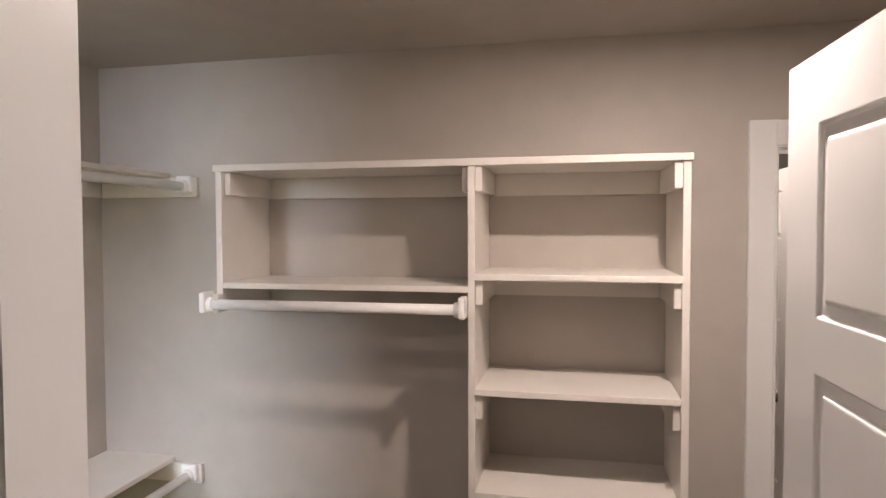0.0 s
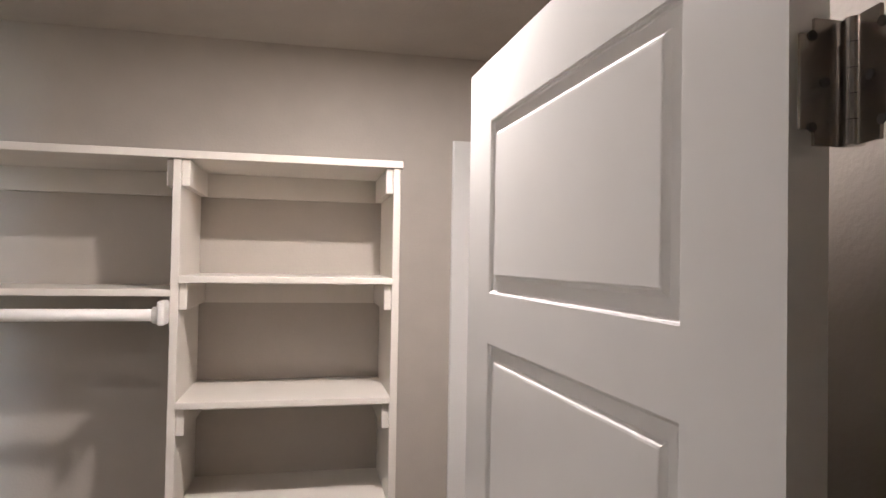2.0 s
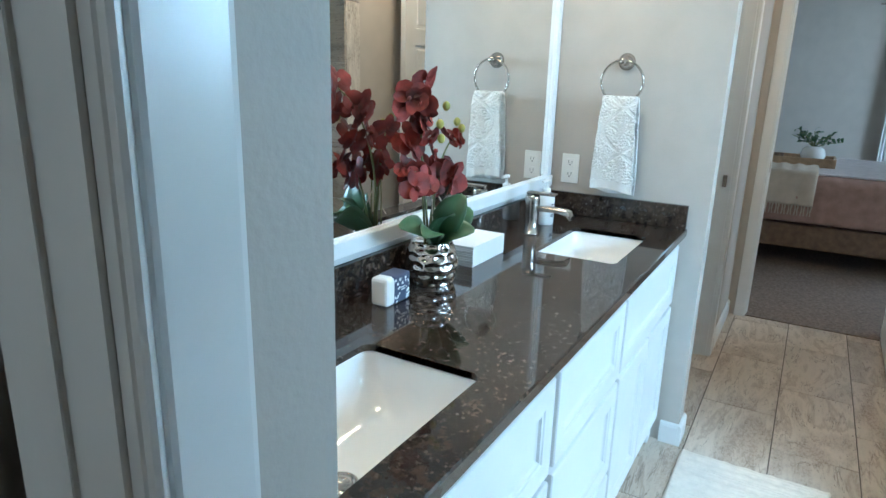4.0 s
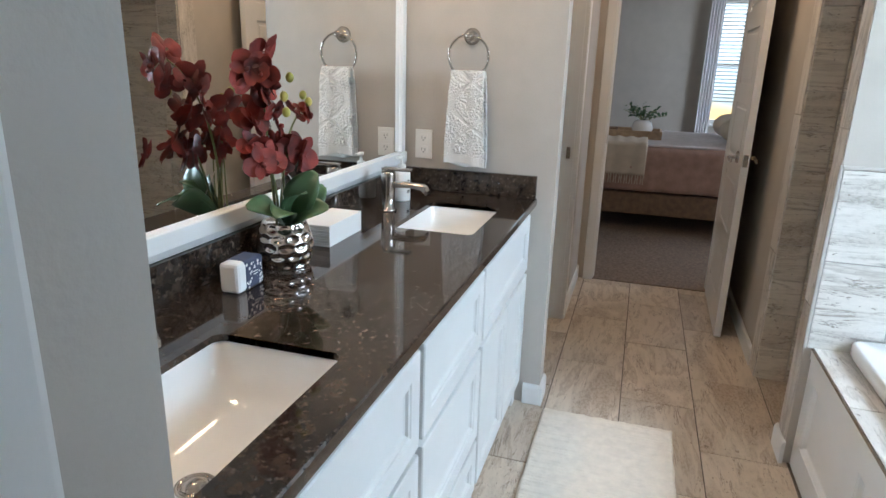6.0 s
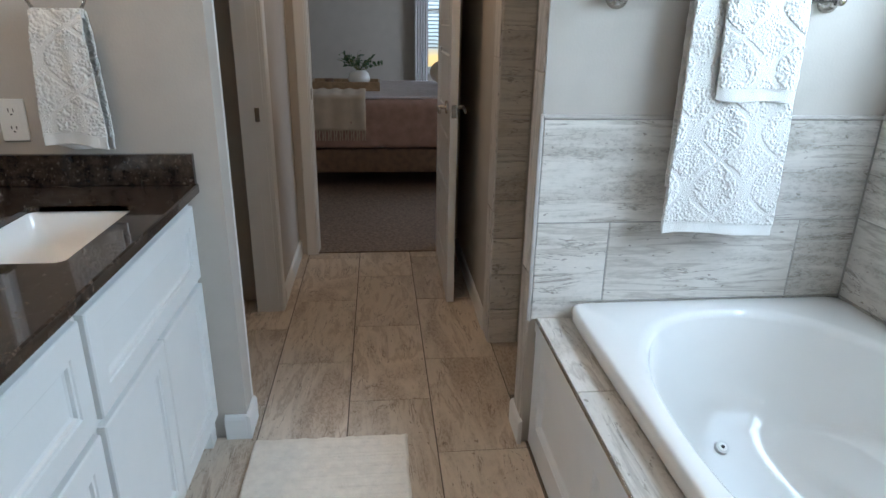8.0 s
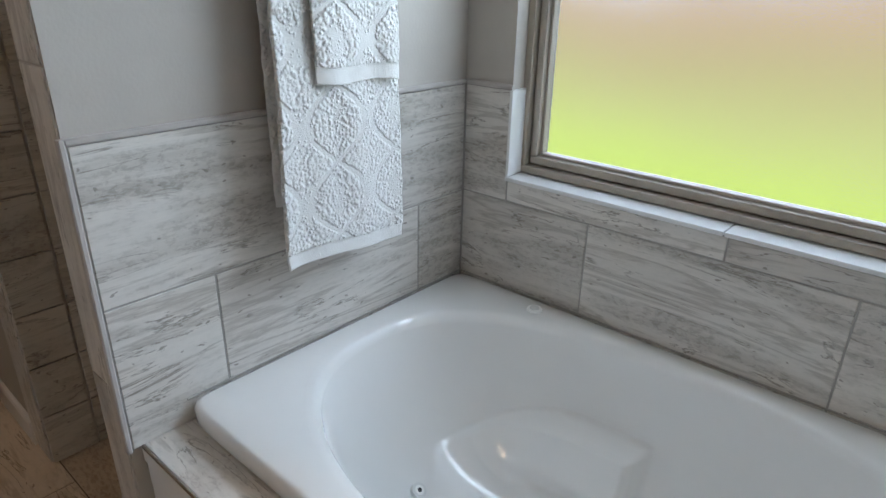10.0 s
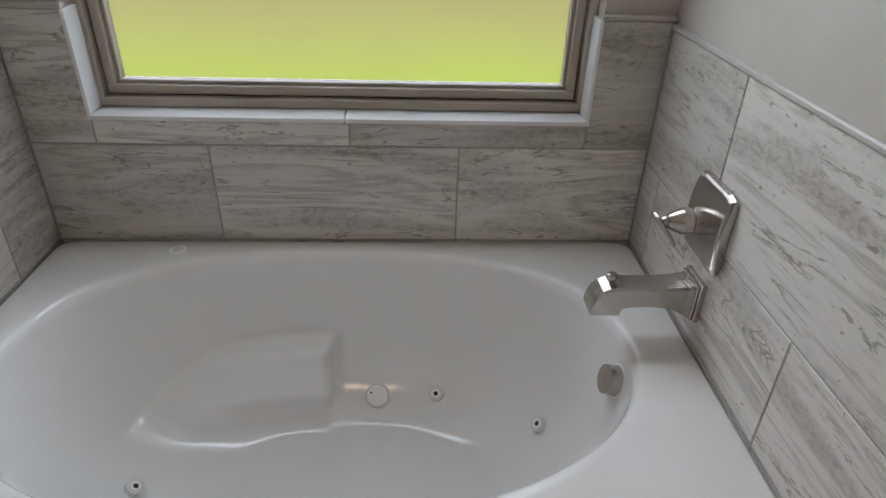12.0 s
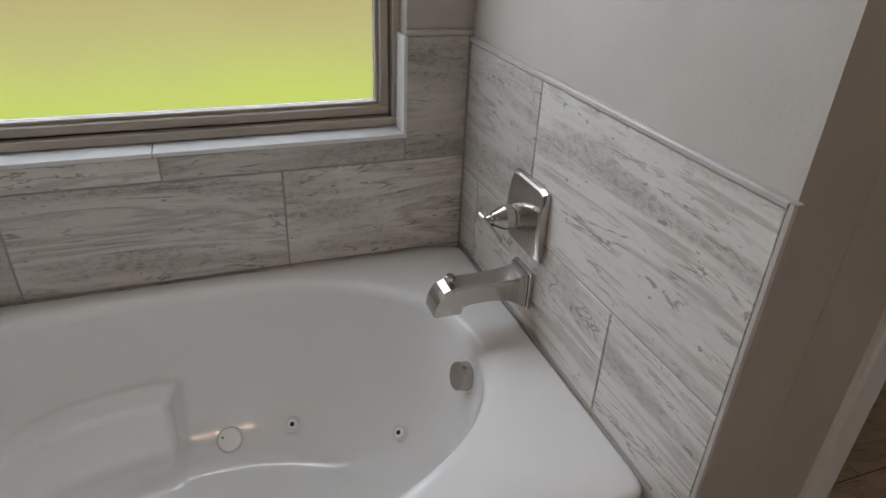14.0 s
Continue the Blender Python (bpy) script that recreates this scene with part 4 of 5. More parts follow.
def vanity_faucet(x):
    """A single-hole faucet: tapered body, flat lever on top, level spout."""
    ob = tagged(new("sink_faucet"), "brushed nickel single-handle bathroom faucet", "faucet", "sink faucets")
    part("body", lathe([(0.030, 0), (0.030, 0.006), (0.0225, 0.010), (0.0235, 0.06), (0.0255, 0.12), (0.0255, 0.132), (0.022, 0.138), (0.002, 0.139)], Matrix.Identity(4), 28), M_NICKEL, ob, "", True)
    bm = bmesh.new()
    rings = []
    for y, hx, z0, z1 in ((0.0, 0.017, 0.082, 0.104), (-0.05, 0.016, 0.086, 0.104), (-0.10, 0.0155, 0.087, 0.102), (-0.128, 0.0155, 0.080, 0.100), (-0.140, 0.0155, 0.068, 0.094), (-0.146, 0.015, 0.066, 0.080)):
        rings.append([bm.verts.new((sx * hx, y, z)) for sx, z in ((-1, z0), (1, z0), (1, z1 - 0.004), (0.7, z1), (-0.7, z1), (-1, z1 - 0.004))])
    for p, q in zip(rings, rings[1:]):
        for k in range(6):
            bm.faces.new((p[k], p[(k + 1) % 6], q[(k + 1) % 6], q[k]))
    bm.faces.new(rings[0][::-1])
    bm.faces.new(rings[-1])
    part("spout", bm, M_NICKEL, ob)
    part("lever", bm_box(-0.017, 0.017, -0.085, 0.020, 0.141, 0.150, 0.004), M_NICKEL, ob)
    ob.matrix_world = pose(x, 0.718, 0.8905)
    return ob


vanity_faucet(2.19)
vanity_faucet(0.905)

# mirror
mirror = tagged(new("vanity_mirror"), "large wall mirror in a wide white frame", "mirror")
MX0, MX1, MZ0, MZ1, MF = 0.50, 2.605, 0.981, 2.02, 0.066
FRAMEP = [(0, 0), (0, 0.009), (0.002, 0.0105), (0.017, 0.0200), (0.020, 0.0225), (0.056, 0.0235), (0.059, 0.022), (0.061, 0.015), (0.065, 0.0125), (0.066, 0.0)]
up, rt, out = (0, 0, 1), (1, 0, 0), (0, -1, 0)
part("frame_rail", sweep(FRAMEP, [(axes((MX0, 0.829, MZ0), up, out, rt), MX1 - MX0)]), M_TRIM, mirror)
part("frame_rail", sweep(FRAMEP, [(axes((MX0, 0.829, MZ1), (0, 0, -1), out, rt), MX1 - MX0)]), M_TRIM, mirror)
part("frame_stile", sweep(FRAMEP, [(axes((MX1, 0.8285, MZ0 + MF), (-1, 0, 0), out, up), MZ1 - MZ0 - 2 * MF)]), M_TRIM, mirror)
part("frame_stile", sweep(FRAMEP, [(axes((MX0, 0.8285, MZ0 + MF), rt, out, up), MZ1 - MZ0 - 2 * MF)]), M_TRIM, mirror)
part("glass", bm_box(MX0 + 0.058, MX1 - 0.058, 0.8205, 0.8265, MZ0 + 0.058, MZ1 - 0.058), M_MIRROR, mirror)

# ---- things on the end wall ----
outlet = tagged(new("wall_outlet"), "white duplex outlet plate on the wall", "outlet")
part("plate", bm_box(2.6145, 2.62, 0.703, 0.774, 1.016, 1.131, 0.002), M_PLASTIC, outlet)
for z in (1.050, 1.097):
    r = part("receptacle", bm_box(2.6125, 2.6146, 0.722, 0.755, z - 0.016, z + 0.016, 0.001), M_PLASTIC, outlet)
    for dy in (-0.0065, 0.0065):
        part("slot", bm_box(2.6118, 2.6126, 0.7385 + dy - 0.001, 0.7385 + dy + 0.001, z - 0.002, z + 0.008), M_HOLE_SHADE, r)
    part("slot", bm_box(2.6118, 2.6126, 0.736, 0.741, z - 0.010, z - 0.006), M_HOLE_SHADE, r)


def torus_bm(R, r, m, nu=56, nv=12):
    bm = bmesh.new()
    g = [[bm.verts.new(m @ Vector(((R + r * math.cos(2 * math.pi * j / nv)) * math.cos(2 * math.pi * i / nu), (R + r * math.cos(2 * math.pi * j / nv)) * math.sin(2 * math.pi * i / nu), r * math.sin(2 * math.pi * j / nv)))) for j in range(nv)] for i in range(nu)]
    for i in range(nu):
        for j in range(nv):
            bm.faces.new((g[i][j], g[(i + 1) % nu][j], g[(i + 1) % nu][(j + 1) % nv], g[i][(j + 1) % nv]))
    return bm


def rosette(parent, m):
    return part("rosette", lathe([(0.031, 0), (0.031, 0.006), (0.026, 0.010), (0.025, 0.014), (0.019, 0.018), (0.012, 0.024), (0.011, 0.046), (0.014, 0.050), (0.014, 0.058), (0.010, 0.064), (0.002, 0.066)], m, 32), M_NICKEL, parent, "stepped round nickel wall mount", True)


RY, RZ = 0.553, 1.487
ring = tagged(new("towel_ring"), "brushed nickel towel ring on the wall", "towel ring")
rosette(ring, Matrix.Translation((2.62, RY, RZ)) @ pose(0, 0, 0, 0, -90))
part("ring", torus_bm(0.077, 0.0042, Matrix.Translation((2.572, RY, RZ - 0.073)) @ pose(0, 0, 0, 0, 86, 0)), M_NICKEL, ring, "", True)


def cloth_bm(width_at, z0, z1, x_at, y_mid, nu=90, nv=150, folds=0.006, seed=0.0, cut=(0.0, 1.0)):
    """A hanging terry cloth sheet facing -x: width and depth by height, with soft folds; cut: the stretch of its height to build."""
    bm = bmesh.new()
    g = []
    nv = max(4, int(nv * (cut[1] - cut[0])))
    for j in range(nv + 1):
        s = cut[0] + (cut[1] - cut[0]) * j / nv
        z = z0 + (z1 - z0) * s
        w, lean = width_at(z)
        row = []
        for i in range(nu + 1):
            u = i / nu - 0.5
            y = y_mid + lean + u * w + 0.0025 * noise.noise(Vector((seed, 7 * i // nu, z * 38)))
            f = folds * (math.sin(u * 9 + seed + z * 2.0) + 0.5 * math.sin(u * 17 + 2 * seed - z * 3.5))
            nz = noise.noise(Vector((y * 60, z * 60, seed))) * 0.0006 + noise.noise(Vector((y * 14, z * 14, seed + 9))) * 0.003
            row.append(bm.verts.new((x_at(z) - f - nz, y, z + (0.004 * math.sin(u * 6 + seed) + 0.012 * u) * (1 - s))))
        g.append(row)
    for a, b in zip(g, g[1:]):
        for i in range(nu):
            bm.faces.new((a[i], a[i + 1], b[i + 1], b[i]))
    return bm


def hemmed(name, t, width_at, z0, z1, *rest):
    """A fold of cloth and the flat woven hem at its lower end."""
    c = 0.034 / (z1 - z0)
    return [(name, cloth_bm(width_at, z0, z1, *rest, (c, 1.0)), t), ("hem", cloth_bm(width_at, z0, z1, *rest, (0.0, c)), t * 0.55)]


def thick(ob, t):
    m = ob.modifiers.new("thickness", "SOLIDIFY")
    m.thickness, m.offset = t, 0
    return ob


def towel(name, label, parts):
    ob = tagged(new(name), label, "towel")
    for pname, bm, t in parts:
        thick(part(pname, bm, M_HEM if pname == "hem" else M_TOWEL, ob, "flat woven hem" if pname == "hem" else "", True), t)
    return ob


towel("hand_towel", "white sculpted terry hand towel hanging in the towel ring", [
    *hemmed("front_fold", 0.008, lambda z: (0.124 + 0.036 * min(1, (1.36 - z) / 0.30), 0.0), 1.015, 1.358, lambda z: 2.553 - 0.012 * min(1, (1.358 - z) / 0.05), 0.549, 70, 120, 0.0025, 1.3),
    *hemmed("back_fold", 0.008, lambda z: (0.122 + 0.030 * min(1, (1.36 - z) / 0.30), -0.008), 1.000, 1.358, lambda z: 2.580 + 0.012 * min(1, (1.358 - z) / 0.05), 0.553, 50, 70, 0.004, 4.0),
    ("over_ring", cloth_bm(lambda z: (0.124, 0), 1.350, 1.364, lambda z: 2.566, 0.549, 30, 6, 0.002, 2.0), 0.022)])

rail = tagged(new("towel_bar"), "brushed nickel towel bar above the tiled tub wall", "towel bar")
for y in (-0.905, -1.510):
    rosette(rail, Matrix.Translation((2.52, y, 1.418)) @ pose(0, 0, 0, 0, -90))
bm = bmesh.new()
bmesh.ops.create_cone(bm, cap_ends=True, segments=20, radius1=0.008, radius2=0.008, depth=0.605)
bm.transform(pose(2.468, -1.2075, 1.418, 90))
part("bar", bm, M_NICKEL, rail, "", True)
BY = -1.252


def over_bar(w, x0, x1, z):
    bm = bmesh.new()
    g = []
    for j in range(13):
        a = math.pi * j / 12
        g.append([bm.verts.new(((x0 + x1) / 2 - (x1 - x0) / 2 * math.cos(a), BY + (i / 40 - 0.5) * w, z + (x1 - x0) / 2 * math.sin(a) * 0.9)) for i in range(41)])
    for a, b in zip(g, g[1:]):
        for i in range(40):
            bm.faces.new((a[i], a[i + 1], b[i + 1], b[i]))
    return bm


towel("bath_towel", "white sculpted terry bath towel folded over the towel bar", [
    *hemmed("front_fold", 0.010, lambda z: (0.305 + 0.035 * min(1, (1.415 - z) / 0.5), 0.004), 0.772, 1.415, lambda z: 2.452 - 0.022 * min(1, (1.415 - z) / 0.3), BY, 110, 210, 0.0035, 0.4),
    *hemmed("back_fold", 0.009, lambda z: (0.31, 0.0), 0.90, 1.415, lambda z: 2.488, BY, 40, 60, 0.003, 2.2),
    ("over_bar", over_bar(0.31, 2.451, 2.488, 1.414), 0.010)])
towel("hand_towel", "small white sculpted terry towel layered over the bath towel", [
    *hemmed("front_fold", 0.009, lambda z: (0.225, -0.034), 1.155, 1.432, lambda z: 2.432 - 0.012 * min(1, (1.432 - z) / 0.2), BY, 90, 120, 0.0035, 3.1),
    *hemmed("back_fold", 0.008, lambda z: (0.215, -0.034), 1.21, 1.432, lambda z: 2.502, BY, 40, 40, 0.002, 5.0),
    ("over_bar", over_bar(0.215, 2.431, 2.502, 1.431), 0.009)])

# ---- things on the counter ----
soap = thing("wrapped_soap", 1.353, 0.724, 0.8905, "white paper-wrapped soap bar with a navy floral band", "soap", rz=1)
part("wrapper", bm_box(-0.058, 0.040, -0.024, 0.024, 0, 0.068, 0.008), M_PAPER, soap)
part("band", bm_box(-0.032, 0.0385, -0.0252, 0.0246, 0.0012, 0.0688, 0.006), M_NAVY, soap, "navy printed paper band")
rnd = random.Random(5)
for k in range(34):
    bm = bmesh.new()
    bmesh.ops.create_circle(bm, cap_ends=True, segments=8, radius=0.0018 + rnd.random() * 0.0024)
    bm.transform(pose(rnd.uniform(-0.028, 0.032), -0.0257, rnd.uniform(0.006, 0.062), 90))
    part("floral_dot", bm, M_PAPER, soap)
part("label_patch", bm_box(-0.006, 0.018, -0.0259, -0.0256, 0.024, 0.044), M_NAVY, soap)
for z in (0.037, 0.031):
    part("label_line", bm_box(-0.003, 0.015, -0.0262, -0.0259, z - 0.0012, z + 0.0012), M_PAPER, soap)

napkins = thing("napkin_stack", 1.803, 0.742, 0.8905, "neat stack of folded white paper guest towels", "paper towels", rz=0)
for k in range(13):
    part("folded_towel", bm_box(-0.104 + 0.0015 * (k % 3), 0.104 - 0.001 * (k % 2), -0.052, 0.048 + 0.001 * (k % 2), 0.0046 * k, 0.0046 * k + 0.0045, 0.0012), M_PAPER, napkins)

bottle = thing("soap_dispenser", 2.372, 0.738, 0.8905, "white pump soap bottle with a printed label", "soap dispenser")
part("bottle", lathe([(0.030, 0), (0.032, 0.004), (0.032, 0.098), (0.029, 0.110), (0.016, 0.118), (0.014, 0.122)], Matrix.Identity(4), 28), M_PLASTIC, bottle, "", True)
part("pump", lathe([(0.015, 0.120), (0.015, 0.134), (0.006, 0.136), (0.005, 0.156), (0.011, 0.158), (0.011, 0.168), (0.002, 0.170)], Matrix.Identity(4), 20), M_PLASTIC, bottle, "", True)
part("nozzle", bm_box(-0.045, 0.0, -0.006, 0.006, 0.158, 0.168, 0.003), M_PLASTIC, bottle)
for z, w in ((0.078, 0.018), (0.066, 0.024), (0.056, 0.020), (0.040, 0.026), (0.034, 0.022)):
    part("label_line", bm_box(-w / 2 - 0.012, w / 2 - 0.012, -0.0325, -0.0300, z - 0.0015, z + 0.0015), M_DARK, bottle)

# orchid in its hammered pot
orchid = thing("potted_orchid", 1.532, 0.726, 0.8905, "dark red orchid in a hammered silver pot", "plant")
bm = bmesh.new()
NU, NV = 72, 44
prof = lambda v: 0.050 + 0.022 * math.sin(math.pi * (0.12 + 0.78 * v)) - 0.004 * v
rows = []
for j in range(NV + 1):
    v = j / NV
    row = []
    for i in range(NU):
        a = 2 * math.pi * i / NU
        q = v * 5.0
        jr = round(q - 0.5) + 0.5
        ph = (0.5 if int(jr) % 2 else 0) * 2 * math.pi / 11
        da = ((a + ph) * 11 / (2 * math.pi)) % 1 - 0.5
        d2 = (da * 1.05) ** 2 + (q - jr) ** 2
        r = prof(v) - 0.0065 * max(0, 1 - d2 / 0.22) ** 1.3
        row.append(bm.verts.new((r * math.cos(a), r * math.sin(a), 0.112 * v)))
    rows.append(row)
for a, b in zip(rows, rows[1:]):
    for i in range(NU):
        bm.faces.new((a[i], a[(i + 1) % NU], b[(i + 1) % NU], b[i]))
inner = [bm.verts.new((0.9 * v.co.x, 0.9 * v.co.y, 0.108)) for v in rows[-1]]
for i in range(NU):
    bm.faces.new((rows[-1][i], rows[-1][(i + 1) % NU], inner[(i + 1) % NU], inner[i]))
bm.faces.new(inner)
bm.faces.new(rows[0][::-1])
part("pot", bm, M_CHROME, orchid, "hammered mirror-silver pot", True)


def tube(points, radius, segments=8):
    """A tapering tube through points."""
    bm = bmesh.new()
    rings = []
    for k, p in enumerate(points):
        p = Vector(p)
        d = (Vector(points[min(k + 1, len(points) - 1)]) - Vector(points[max(k - 1, 0)])).normalized()
        q = d.to_track_quat("Z", "Y").to_matrix()
        r = radius * (1 - 0.5 * k / len(points))
        rings.append([bm.verts.new(p + q @ Vector((r * math.cos(2 * math.pi * i / segments), r * math.sin(2 * math.pi * i / segments), 0))) for i in range(segments)])
    for a, b in zip(rings, rings[1:]):
        for i in range(segments):
            bm.faces.new((a[i], a[(i + 1) % segments], b[(i + 1) % segments], b[i]))
    bm.faces.new(rings[0][::-1])
    bm.faces.new(rings[-1])
    return bm


def bezier(p0, p1, p2, p3, n=16):
    out = []
    for k in range(n + 1):
        t = k / n
        out.append(tuple((1 - t) ** 3 * a + 3 * (1 - t) ** 2 * t * b + 3 * (1 - t) * t * t * c + t ** 3 * d for a, b, c, d in zip(p0, p1, p2, p3)))
    return out


def orchid_leaf(length, width, m):
    """A broad rounded leaf that rises and then arches over, with a shallow fold along its midrib."""
    bm = bmesh.new()
    g = []
    for i in range(17):
        t = i / 16
        w = width * max(0.05, math.sin(math.pi * (0.10 + 0.90 * t) ** 1.15)) ** 0.55
        x, z = length * t, 0.55 * length * math.sin(t * 1.9) * (1 - 0.35 * t)
        g.append([bm.verts.new(m @ Vector((x, w * k / 2, z + 0.16 * abs(w * k / 2)))) for k in (-1, -0.6, -0.25, 0, 0.25, 0.6, 1)])
    for a, b in zip(g, g[1:]):
        for k in range(6):
            bm.faces.new((a[k], a[k + 1], b[k + 1], b[k]))
    return bm


for az, tilt, roll, ln, w in ((-46, 56, 58, 0.140, 0.080), (-30, 34, 52, 0.118, 0.070), (-75, 10, 40, 0.110, 0.064), (166, 14, -45, 0.145, 0.068), (-162, 2, -22, 0.140, 0.062), (-112, 30, 5, 0.110, 0.060)):
    at = pose(0.014 * math.cos(radians(az)), 0.014 * math.sin(radians(az)), 0.105, 0, 0, az) @ pose(0, 0, 0, 0, -tilt, 0) @ pose(0, 0, 0, roll, 0, 0)
    thick(part("leaf", orchid_leaf(ln, w, at), M_LEAF, orchid, "", True), 0.0018)


STEMS = [bezier((0.0, 0.01, 0.10), (-0.01, 0.02, 0.30), (-0.03, 0.01, 0.46), (-0.105, -0.03, 0.53)),
         bezier((0.012, 0.0, 0.10), (0.02, 0.0, 0.28), (0.03, 0.0, 0.34), (0.085, -0.02, 0.41)),
         bezier((-0.01, -0.005, 0.10), (-0.03, -0.01, 0.24), (-0.06, -0.01, 0.35), (-0.12, -0.03, 0.325)),
         bezier((0.0, 0.0, 0.10), (0.01, 0.0, 0.24), (0.02, -0.01, 0.33), (0.06, -0.03, 0.325))]
STEMS = [[(x - 0.006, y + 0.006, 0.10 + (z - 0.10) * 0.90) for x, y, z in st] for st in STEMS]
for st in STEMS:
    part("stem", tube(st, 0.0036), M_STEM, orchid, "", True)
part("support_stake", tube([(0.02, 0.012, 0.10), (0.018, 0.012, 0.33)], 0.0022), M_STEM, orchid)
part("support_stake", tube([(-0.004, -0.006, 0.10), (0.0, -0.004, 0.30)], 0.0022), M_STEM, orchid)
for a, b in (((-0.005, 0, 0.22), (-0.03, -0.02, 0.15)), ((0.02, 0, 0.23), (0.055, -0.01, 0.17)), ((0.035, 0, 0.20), (0.06, 0.0, 0.145))):
    part("raffia_tie", tube([a, ((a[0] + b[0]) / 2, a[1] - 0.01, (a[2] + b[2]) / 2), b], 0.0016, 6), M_THROW, orchid)


def orchid_flower(seed):
    """Five broad petals and a small lip, facing +x."""
    r = random.Random(seed)
    bm = bmesh.new()
    for k, (ang, ln, wd) in enumerate(((90, 0.038, 0.030), (90 + 128, 0.036, 0.027), (90 - 128, 0.036, 0.027), (172, 0.040, 0.046), (8, 0.040, 0.046))):
        ang = radians(ang + r.uniform(-9, 9))
        cup = r.uniform(-0.15, 0.45)
        g = []
        for i in range(7):
            t = i / 6
            w = wd * max(0.12, math.sin(math.pi * min(1.0, 0.10 + 0.86 * t)) ** 0.6) * (0.55 if i == 6 else 1)
            g.append([])
            for s in (-1, -0.5, 0, 0.5, 1):
                a, b = 0.004 + ln * t, w * s / 2
                x = cup * ln * t * t + 0.006 * s * s * (1 - t) + r.uniform(-0.0012, 0.0012)
                g[-1].append(bm.verts.new((x - (0.003 if k > 2 else 0), a * math.cos(ang) - b * math.sin(ang), a * math.sin(ang) + b * math.cos(ang))))
        for a, b in zip(g, g[1:]):
            for q in range(4):
                bm.faces.new((a[q], a[q + 1], b[q + 1], b[q]))
    own = bmesh.new()
    bmesh.ops.create_icosphere(own, subdivisions=1, radius=0.006)
    own.transform(Matrix.Translation((0.008, 0, -0.006)) @ Matrix.Diagonal((1.4, 0.9, 1.3, 1)))
    joined(bm, own)
    return bm


rf = random.Random(11)
proto = [part("flower", orchid_flower(k), M_PETAL, orchid, "", True) for k in range(6)]
spots = []
for si, (st, lo, count) in enumerate(zip(STEMS, (0.55, 0.62, 0.62, 0.7), (13, 6, 7, 5))):
    for k in range(count):
        t = lo + (1 - lo) * k / (count - 1)
        p = Vector(st[min(16, round(t * 16))])
        a = rf.uniform(0, 2 * math.pi)
        spots.append((p + Vector((-0.022 + 0.032 * math.cos(a), 0.026 * math.sin(a) - 0.008, rf.uniform(-0.03, 0.02))), a, rf.uniform(0.80, 1.15)))
for k, (p, a, sc) in enumerate(spots):
    src = proto[k % 6]
    fl = src if k < 6 else new("flower", src.data)
    if k >= 6:
        fl.parent = orchid
    fl.matrix_basis = Matrix.Translation(p) @ pose(0, 0, 0, rf.uniform(-50, 50), rf.uniform(-40, 30), rf.choice((-110, -60, -150, -90, math.degrees(a)))) @ Matrix.Diagonal((sc, sc, sc, 1))
for p in ((0.085, -0.03, 0.395), (-0.04, -0.055, 0.455), (-0.075, -0.06, 0.415), (-0.06, -0.055, 0.38), (0.095, -0.01, 0.41)):
    bm = bmesh.new()
    bmesh.ops.create_icosphere(bm, subdivisions=2, radius=0.0095)
    bm.transform(Matrix.Translation(p) @ Matrix.Diagonal((1, 1, 1.25, 1)))
    part("bud", bm, M_BUD, orchid, "yellow-green bud", True)

# bath rug
rug = tagged(new("bath_rug"), "cream woven cotton bath rug on the tiles", "rug")
bm = bmesh.new()
NU, NV = 150, 90
g = []
for i in range(NU + 1):
    x = 1.70 + 0.885 * i / NU
    row = []
    for j in range(NV + 1):
        u = j / NV
        edge = min(j, NV - j, i, NU - i)
        y = -0.342 + 0.515 * u + 0.006 * noise.noise(Vector((x * 9, u * 4, 0))) * (edge < 3)
        h = 0.0125 + (0.0022 if int(x / 0.048) % 2 else 0.0006) * math.sin(i * math.pi / 1.5) + 0.0014 * math.sin(x * 131) + 0.0022 * noise.noise(Vector((x * 55, y * 55, 2)))
        row.append(bm.verts.new((x + 0.005 * noise.noise(Vector((u * 14, 3, x))) * (edge < 3), y, 0.001 if edge == 0 else h)))
    g.append(row)
for a, b in zip(g, g[1:]):
    for j in range(NV):
        bm.faces.new((a[j], a[j + 1], b[j + 1], b[j]))
part("weave", bm, M_RUG, rug, "", True)

# ---- linen closet shelves ----
for z in (0.45, 0.85, 1.25, 1.65):
    sh = tagged(new("linen_shelf"), "white painted shelf in the dark linen closet", "shelf", "linen shelves")
    part("board", bm_box(2.722, 3.748, 0.75, 1.298, z - 0.02, z, 0.002), M_SHELF, sh)

